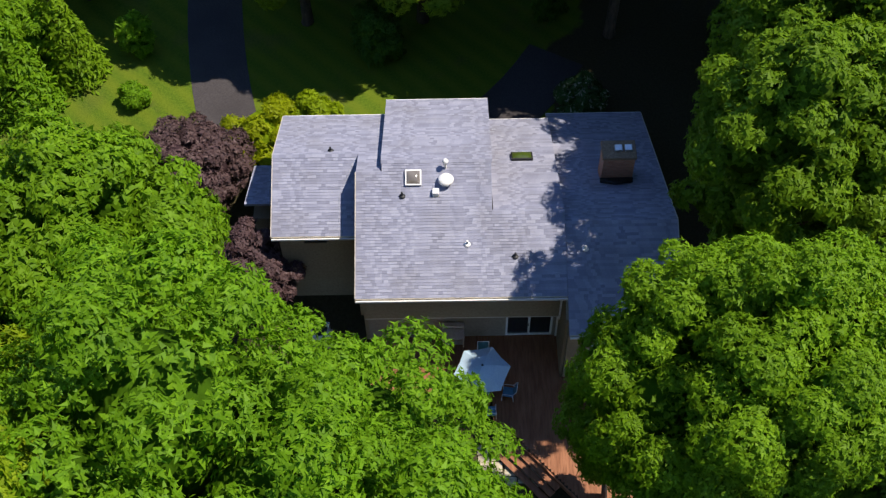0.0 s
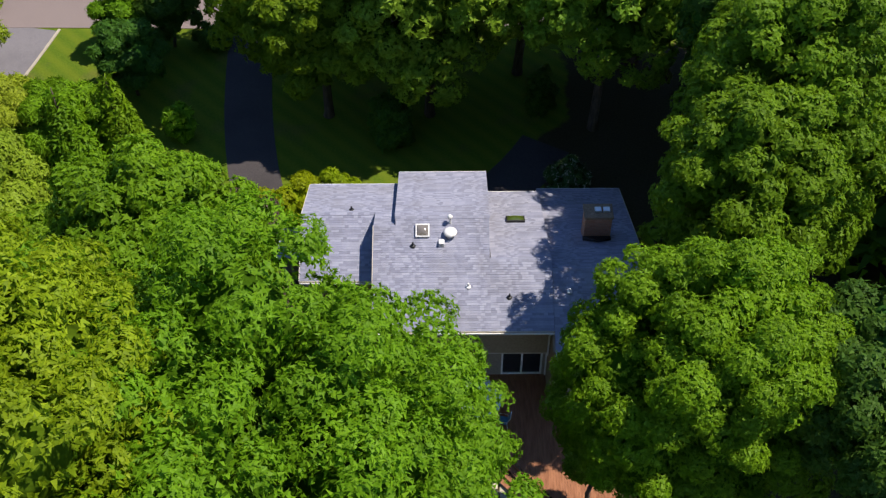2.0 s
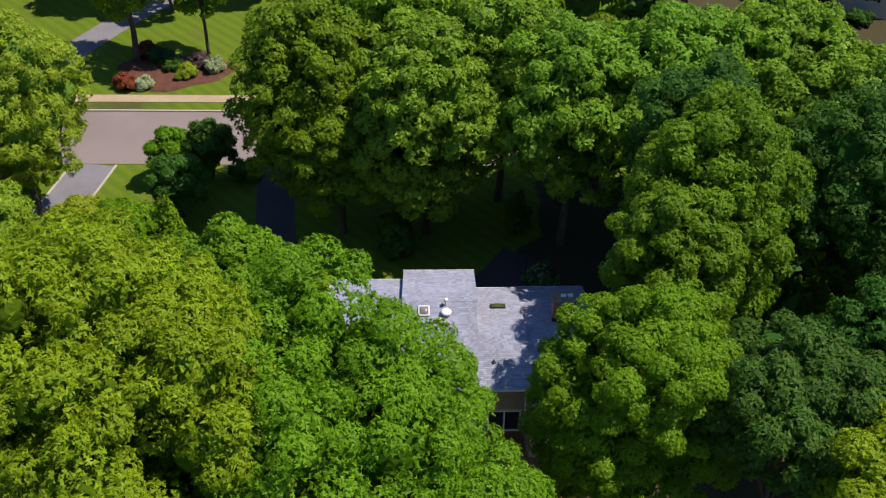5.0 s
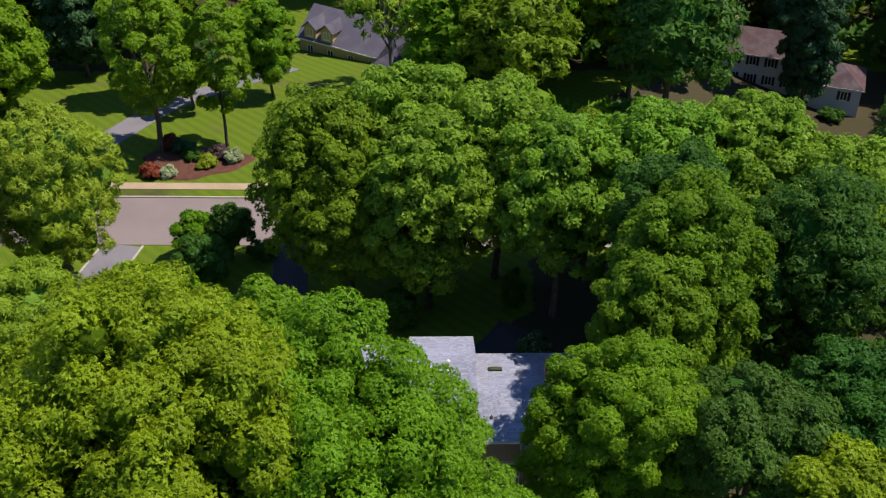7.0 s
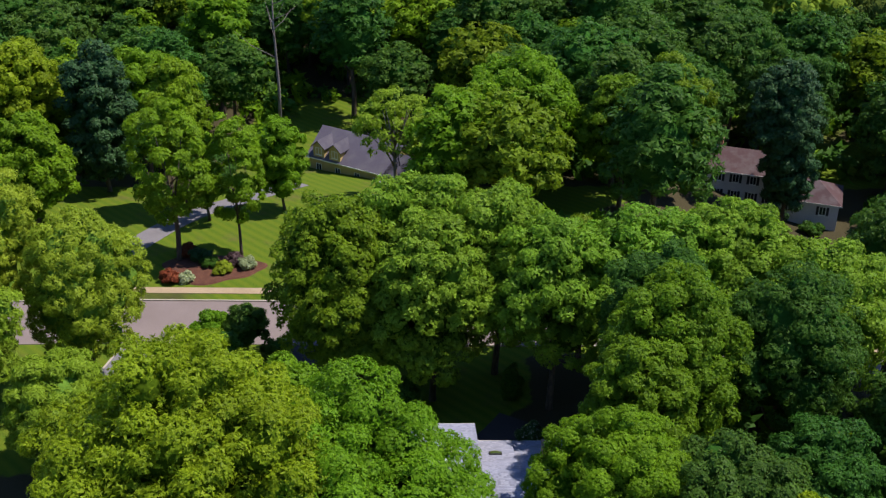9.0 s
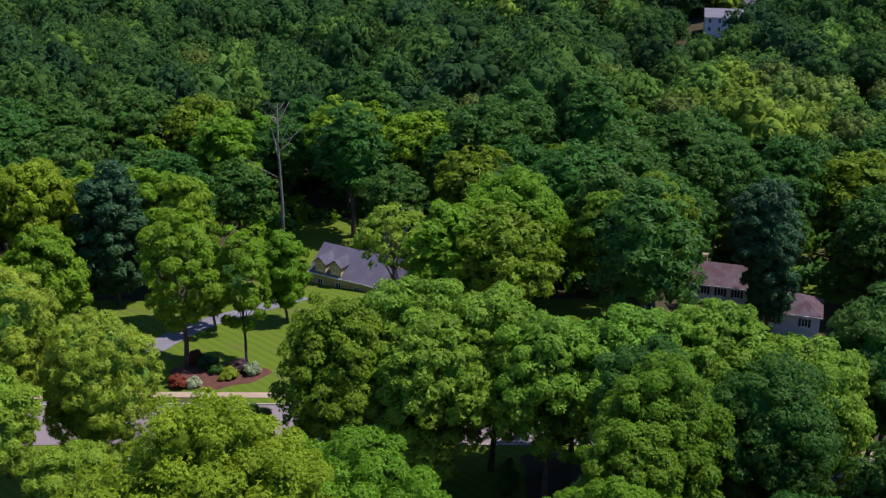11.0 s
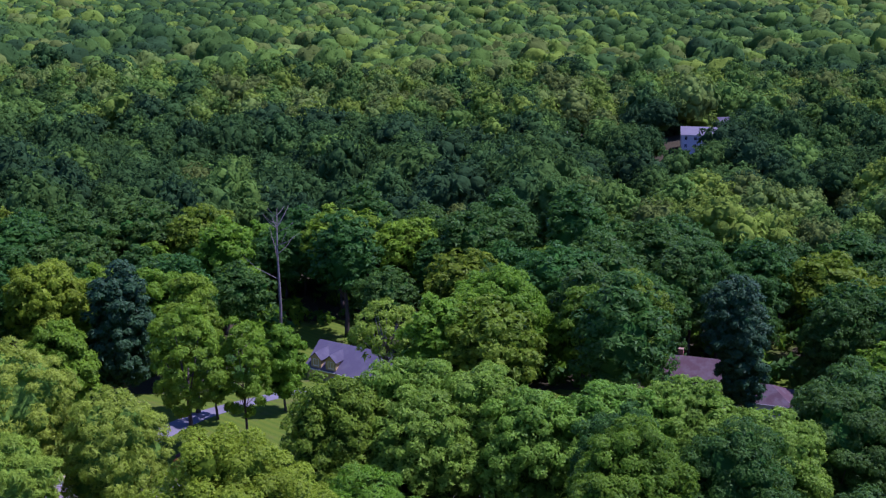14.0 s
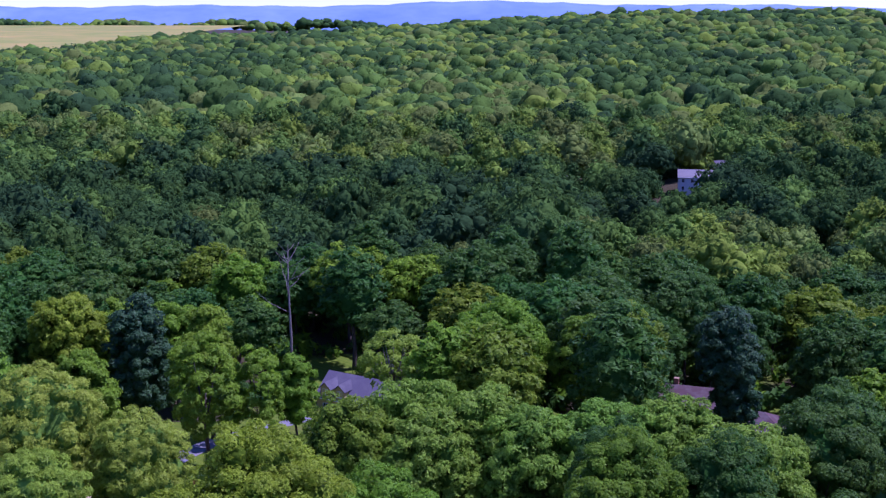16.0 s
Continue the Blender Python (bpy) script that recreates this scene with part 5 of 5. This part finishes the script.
broadleaf(oak, 1.0, 107.0, 10.5, 4.6, "olive", "olive-green oak beside the yellow house", seed=93, rz=8.0, **H)
broadleaf(oak, 51.0, 66.5, 18.5, 7.8, "deep", "deep green oak beside the street", seed=75, rz=9.5, lobes=34, sprigs=5600, count=4, size=0.36, width=0.6, clump=1.3, low=-0.85)
broadleaf("purple_maple", -13.3, 38.8, 6.2, 3.1, "purple", "dark purple-leaved maple beside the house", seed=31, lobes=22, sprigs=4200, count=5, size=0.18, rz=3.0, z0=0, thick=0.14, low=-0.9, clump=0.55)
broadleaf("purple_maple", -9.8, 32.2, 5.6, 2.4, "purple", "purple-leaved maple beside the side wall", seed=32, lobes=20, sprigs=3000, count=5, size=0.18, rz=2.6, z0=0, thick=0.12, low=-0.9, clump=0.5)
broadleaf("ornamental_tree", -24.2, 60.6, 5.6, 2.4, "green", "small layered ornamental tree at the street", seed=33, lobes=14, sprigs=1900, count=5, size=0.27, rz=2.4, thick=0.12, low=-0.8, clump=0.7)
broadleaf("ornamental_tree", -20.8, 60.8, 6.6, 2.5, "deep", "small dark layered tree at the street", seed=34, lobes=14, sprigs=1900, count=5, size=0.27, rz=3.0, thick=0.12, low=-0.8, clump=0.7)
broadleaf("ornamental_tree", -22.5, 55.0, 6.5, 3.0, "deep", "dark shaded ornamental tree beside the lawn", seed=39, lobes=14, sprigs=1900, count=5, size=0.28, rz=3.0, thick=0.12, low=-0.8, clump=0.8)
shrub("lime_shrub", -9.9, 41.9, 2.7, 4.0, "lime", "bright lime-green rounded shrub at the house corner", 41, 2600, 0.2)
shrub("lime_shrub", -7.4, 42.9, 2.0, 3.6, "lime", "bright lime-green rounded shrub at the house corner", 42, 1900, 0.2)
shrub("flowering_shrub", 7.7, 45.0, 1.7, 2.6, "flower", "dark shrub dotted with white blossom", 43, 900, 0.22)
conifer("spruce_tree", -22.0, 48.4, 7.5, 1.9, "young green spruce on the lawn edge", 51, 900, 0.45)
conifer("spruce_tree", -24.6, 46.0, 8.5, 2.4, "young green spruce on the lawn edge", 52, 1100, 0.45)
shrub("lawn_shrub", -18.6, 50.4, 1.1, 3.2, "green", "upright green shrub on the lawn", 44, 500, 0.26)
shrub("lawn_shrub", -18.2, 46.2, 0.9, 1.5, "green", "small rounded green shrub on the lawn", 45, 400, 0.2)
shrub("lawn_shrub", -4.0, 49.5, 1.6, 4.6, "deep", "tall shaded green shrub on the front lawn", 46, 700, 0.3)
shrub("lawn_shrub", 6.3, 52.6, 1.2, 4.2, "deep", "slender shaded shrub on the front lawn", 47, 500, 0.3)
for k, (x, y, r, h, leaf, lab) in enumerate(((-32.0, 76.8, 1.25, 1.5, "red", "rounded red-leaved barberry in the bed"), (-30.1, 77.0, 1.1, 1.2, "cream", "white-variegated grassy shrub in the bed"), (-29.4, 82.3, 1.4, 1.7, "needle", "dark rounded evergreen in the bed"), (-31.2, 83.4, 1.2, 1.9, "red", "upright red-leaved shrub in the bed"), (-23.4, 80.3, 1.2, 1.5, "cream", "cream-yellow rounded shrub in the bed"), (-25.2, 81.2, 1.3, 1.8, "purple", "brown-purple rounded shrub in the bed"), (-26.2, 79.0, 1.3, 1.5, "pale", "grey-green hosta clump in the bed"), (-28.0, 80.6, 1.2, 1.3, "deep", "low green shrub in the bed"), (-38.5, 62.8, 1.2, 1.2, "yellow", "clipped rounded yew beside the mailbox"), (-40.5, 61.6, 1.3, 1.3, "yellow", "clipped rounded yew beside the mailbox"), (-17.8, 61.0, 1.6, 1.9, "deep", "dark rounded shrub at the driveway mouth"))):
    shrub("bed_shrub", x, y, r, h, leaf, lab, 60 + k, 450, 0.24)


# ---- woods that can be counted ----
def forest_kind(seed, leaf, r, h, rz, sprigs, size, lobes, label, low=-0.75):
    return broadleaf("forest_tree", 0, -400, h, r, leaf, label, seed=seed, rz=rz, lobes=lobes, sprigs=sprigs, count=4, size=size, z0=0.0, limbs=4, group="forest trees", low=low, inner=0.22, clump=1.15, lobe=0.31, tri=True, width=0.6)


KINDS = [
    forest_kind(101, "green", 6.2, 20, 6.4, 1350, 0.44, 24, "green broadleaf forest tree"),
    forest_kind(102, "deep", 6.6, 21, 7.6, 1400, 0.45, 26, "deep green broadleaf forest tree"),
    forest_kind(103, "olive", 5.8, 19, 6.2, 1250, 0.44, 22, "olive-green broadleaf forest tree"),
    forest_kind(104, "deep", 5.4, 23, 8.6, 1400, 0.45, 24, "tall deep green forest tree"),
    forest_kind(105, "yellow", 5.6, 18, 6.0, 1250, 0.44, 22, "yellow-green broadleaf forest tree"),
    forest_kind(106, "green", 4.8, 21, 8.2, 1200, 0.44, 20, "tall green forest tree"),
]
wood = random.Random(11)


def free(x, y):
    """Whether a forest tree may stand here: clear of houses, streets, lawns and the trees already built."""
    if y < 72:
        if -52 < x < 50 or y < 0:
            return False
    if abs(y - 67.5) < 11:
        return False
    if -62 < x < -4 and y < 116 or 30 < x < 65 and 72 < y < 110 or (abs(x - 10) < 12 and abs(y - 103) < 9) or (abs(x - 24) < 9 and abs(y - 99) < 8):
        return False
    if abs(x + 14) < 13 and abs(y - 119) < 13 or -26 < x < -14 and 100 < y < 152:
        return False
    if abs(x - 53) < 15 and abs(y - 119) < 11 or 46 < x < 60 and 100 < y < 112 or abs(x - 70) < 6 and abs(y - 140) < 7:
        return False
    if abs(x + 95) < 12 and abs(y - 128) < 10:
        return False
    return True


spots = []
yy = 6.0
while yy < 178:
    half = 54 + (yy + 65) * 0.40
    xx = -half
    while xx < half:
        x, y = xx + wood.uniform(-3, 3), yy + wood.uniform(-3, 3)
        if free(x, y):
            spots.append((x, y))
        xx += 12.6
    yy += 11.6
for x, y in spots:
    # Deeper kinds past 105 also carry the cloud shade in their leaf colour.
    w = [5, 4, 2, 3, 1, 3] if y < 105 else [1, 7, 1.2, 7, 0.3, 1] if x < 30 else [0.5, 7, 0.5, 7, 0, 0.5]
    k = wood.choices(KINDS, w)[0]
    s = wood.uniform(0.76, 1.16)
    copy_thing(k, pose(x, y, float(land(x, y)) - 0.1, 0, 0, wood.uniform(0, 360)) @ Matrix.Diagonal((s * wood.uniform(1.15, 1.4), s * 1.27, s, 1)))
for k in KINDS:
    for o in (*k.children_recursive, k):
        bpy.data.objects.remove(o)


def dead_tree(x, y, top, seed, label):
    rng = np.random.default_rng(seed)
    g = float(land(x, y))
    t = thing("dead_tree", (x, y, g), label, "tree")
    h = top - g
    part("trunk", tube_bm([(0, 0, -0.2), (0.2, 0, h * 0.4), (-0.1, 0.1, h * 0.75), (0.1, 0, h)], [0.32, 0.24, 0.15, 0.03], 7), PALE_BARK, t, "", True)
    for k in range(14):
        a, q = rng.uniform(0, 6.28), rng.uniform(0.55, 0.97)
        ln = (1.15 - q) * h * rng.uniform(0.25, 0.5)
        s = Vector((0, 0, h * q))
        e = s + Vector((math.cos(a) * ln, math.sin(a) * ln, ln * rng.uniform(0.5, 1.1)))
        m = s.lerp(e, 0.5) + Vector((0, 0, -0.1 * ln))
        part("limb", tube_bm([s, m, e], [0.08, 0.05, 0.012], 5), PALE_BARK, t, "", True)


dead_tree(-24.6, 126, 23.8, 1, "bare grey dead tree standing in the woods")
dead_tree(-64.0, 178, 14.5, 2, "bare grey dead tree with spreading limbs")
dead_tree(10.0, 190, 11.0, 3, "bare grey dead tree standing in the woods")


# ---- far woods ----
def far_woods():
    rng = np.random.default_rng(77)

    def proto(r, rz, clumps, level, seed, sprays=0, size=1.0):
        """A crown seen from far: a dome of many billowing clumps, with loose leaves standing out of it."""
        g = np.random.default_rng(seed)
        v, f = lump(level)
        k = np.arange(clumps) + 0.5
        ph = np.arccos(1 - 1.5 * k / clumps)
        th = 2.39996 * k + g.normal(0, 0.4, clumps)
        d = np.stack([np.sin(ph) * np.cos(th), np.sin(ph) * np.sin(th), np.cos(ph)], 1)
        cr = 1.9 / math.sqrt(clumps) * g.uniform(0.75, 1.25, clumps)
        c = d * g.uniform(0.78, 0.98, clumps)[:, None] - d * cr[:, None] * 0.5
        # the outermost clump along each direction
        along = v @ c.T
        reach = along**2 - (c**2).sum(1)[None, :] + cr[None, :] ** 2
        rad = np.where(reach > 0, along + np.sqrt(np.maximum(reach, 0)), 0.0).max(1)
        rad = np.maximum(rad, 0.55) * (1 + g.normal(0, (0.03, 0.05, 0.09)[4 - level], len(v)))
        keep = (v[f][:, :, 2] > -0.6).any(1)
        vs, fs = [v * rad[:, None] * np.array([r, r, rz])], [f[keep]]
        if sprays:
            i = g.choice(np.nonzero(v[:, 2] > -0.4)[0], sprays)
            e = unit(v[i] + g.normal(0, 0.35, (sprays, 3)))
            w, t = leaf_quads(g, vs[0][i] + ball(g, sprays) * size * 0.6, e, 2, size, 0.35, 0.9, True, 0.3)
            fs.append(t + len(vs[0]))
            vs.append(w)
        return np.concatenate(vs), np.concatenate(fs)

    def leafy(r, rz, boughs, sprigs, size, seed):
        """A crown near enough to show its tufts of leaves: boughs, their tufts and the shaded mass behind."""
        g = np.random.default_rng(seed + 40)
        p, n, c, lr = crown_points(g, r, rz, boughs, sprigs, -0.35, 0.33, 1.15)
        v, f = leaf_quads(g, p, n, 3, size, 0.2, 0.75, True)
        vs, fs, total = [v], [f], len(v)
        bv, bf = lump(2)
        for k in range(boughs + 1):
            w = bv * (1 + g.normal(0, 0.1, len(bv)))[:, None]
            w = w * lr[k] * 0.86 + c[k] * 0.97 if k < boughs else w * np.array([r, r, rz]) * 0.6
            keep = (w[bf][:, :, 2] > -0.35 * rz).any(1)
            vs.append(w)
            fs.append(bf[keep] + total)
            total += len(w)
        return np.concatenate(vs), np.concatenate(fs)

    bands = (
        (178, 330, 9.8, [leafy(6.6 + 0.5 * (s % 4), 8.6 - 0.6 * (s % 5), 18 + s, 400, 0.62, s) for s in range(7)]),
        (330, 560, 10.2, [leafy(6.6 + 0.5 * (s % 4), 8.6 - 0.6 * (s % 5), 14 + s, 190, 0.85, s) for s in range(7)]),
        (560, 820, 11.0, [proto(7.0 + 0.5 * (s % 4), 8.4 - 0.5 * (s % 5), 22 + 4 * s, 3, s, 60, 1.0) for s in range(7)]),
        (820, 1300, 12.6, [proto(7.8, 7.4, 20, 2, s, 30, 1.3) for s in range(7)]),
        (1300, 1900, 15.5, [proto(9.4, 8.0, 16, 2, s, 12, 1.7) for s in range(7)]),
        (1900, 3330, 23.0, [proto(12.0, 8.6, 12, 2, s, 4, 2.2) for s in range(7)]),
    )
    out, idx, faces, total = [], [], [], 0
    for lo, hi, gap, protos in bands:
        for y in np.arange(lo, hi, gap * 0.92):
            half = 28 + (y + 65) * 0.405
            xs = np.arange(-half, half, gap) + rng.uniform(0, gap)
            px = xs + rng.uniform(-0.35, 0.35, len(xs)) * gap
            py = y + rng.uniform(-0.35, 0.35, len(xs)) * gap
            ok = ~((px < -580 + (py - 1720) * 0.08) & (py > 1700) & (py < 3215))
            ok &= (py < 2700) | ((px < -60) & (py > 3215))
            for hx, hy, hr in ((104, 340, 13), (126, 378, 12), (62, 404, 12), (99, 324, 11), (94, 308, 9), (90, 294, 7), (121, 362, 10), (117, 350, 8), (60, 388, 11)):
                ok &= (px - hx) ** 2 + (py - hy) ** 2 > hr**2
            px, py = px[ok], py[ok]
            pz = land(px, py) + rng.uniform(6.5, 15.0, len(px)) + 3.0 * np.sin(px * 0.05 + py * 0.031)
            pz = np.where((px < -250) & (py > 1450) & (py < 3000), land(px, py) + 6, pz)
            pz = np.where(py > 3200, 30.0 + 7 * np.sin(px * 0.021) + rng.uniform(-7, 5, len(px)), pz)
            # Cloud shade painted by kind: deep tones this side of 350, bright where sunlit.
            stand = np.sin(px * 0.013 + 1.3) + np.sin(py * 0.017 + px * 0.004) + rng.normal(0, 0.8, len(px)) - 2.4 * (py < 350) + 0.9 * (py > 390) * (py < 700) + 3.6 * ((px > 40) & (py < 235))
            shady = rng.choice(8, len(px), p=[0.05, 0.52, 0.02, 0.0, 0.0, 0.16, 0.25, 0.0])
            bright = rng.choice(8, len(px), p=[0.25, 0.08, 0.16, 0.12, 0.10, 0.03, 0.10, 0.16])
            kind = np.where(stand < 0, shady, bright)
            for x, yy_, z, k in zip(px, py, pz, kind):
                v, f = protos[rng.integers(7)]
                a, s = rng.uniform(0, 6.283), rng.choice([rng.uniform(0.5, 0.8), rng.uniform(0.8, 1.1), rng.uniform(1.1, 1.6)], p=[0.3, 0.45, 0.25])
                c_, s_ = math.cos(a) * s, math.sin(a) * s
                w = np.stack([v[:, 0] * c_ - v[:, 1] * s_ + x, v[:, 0] * s_ + v[:, 1] * c_ + yy_, v[:, 2] * s * rng.uniform(0.85, 1.3) + z], 1)
                out.append(w.astype(np.float32))
                faces.append(f + total)
                total += len(v)
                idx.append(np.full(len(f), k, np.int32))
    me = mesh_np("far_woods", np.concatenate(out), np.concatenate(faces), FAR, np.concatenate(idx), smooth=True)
    tagged(link("far_woods", me), "dense mixed green woods rolling to the horizon", "woods", kind="stuff")


def undergrowth():
    """Saplings and brambles that fill the woodland floor."""
    rng = np.random.default_rng(5)
    g = np.random.default_rng(6)
    p, n, c, lr = crown_points(g, 2.0, 1.5, 8, 46, -0.3, 0.5, 0.7)
    v, f = leaf_quads(g, p, n, 3, 0.75, 0.1, 0.6, True)
    out, idx = [], []
    for _ in range(1700):
        y = rng.uniform(2, 180)
        x = rng.uniform(-1, 1) * (54 + (y + 65) * 0.42)
        if not free(x, y) and not (26 < x < 52 and 20 < y < 56):
            continue
        s = rng.uniform(0.7, 2.1)
        out.append((v * s + np.array([x, y, float(land(x, y)) + 1.1 * s])).astype(np.float32))
        idx.append(np.full(len(f), rng.choice(3, p=[0.35, 0.5, 0.15]), np.int32))
    w = np.concatenate(out)
    me = mesh_np("undergrowth", w, np.arange(len(w), dtype=np.int32).reshape(-1, 3), [LEAF["green"], LEAF["deep"], LEAF["olive"]], np.concatenate(idx))
    tagged(link("undergrowth", me), "tangled green saplings and brambles under the trees", "undergrowth", kind="stuff")


undergrowth()
far_woods()
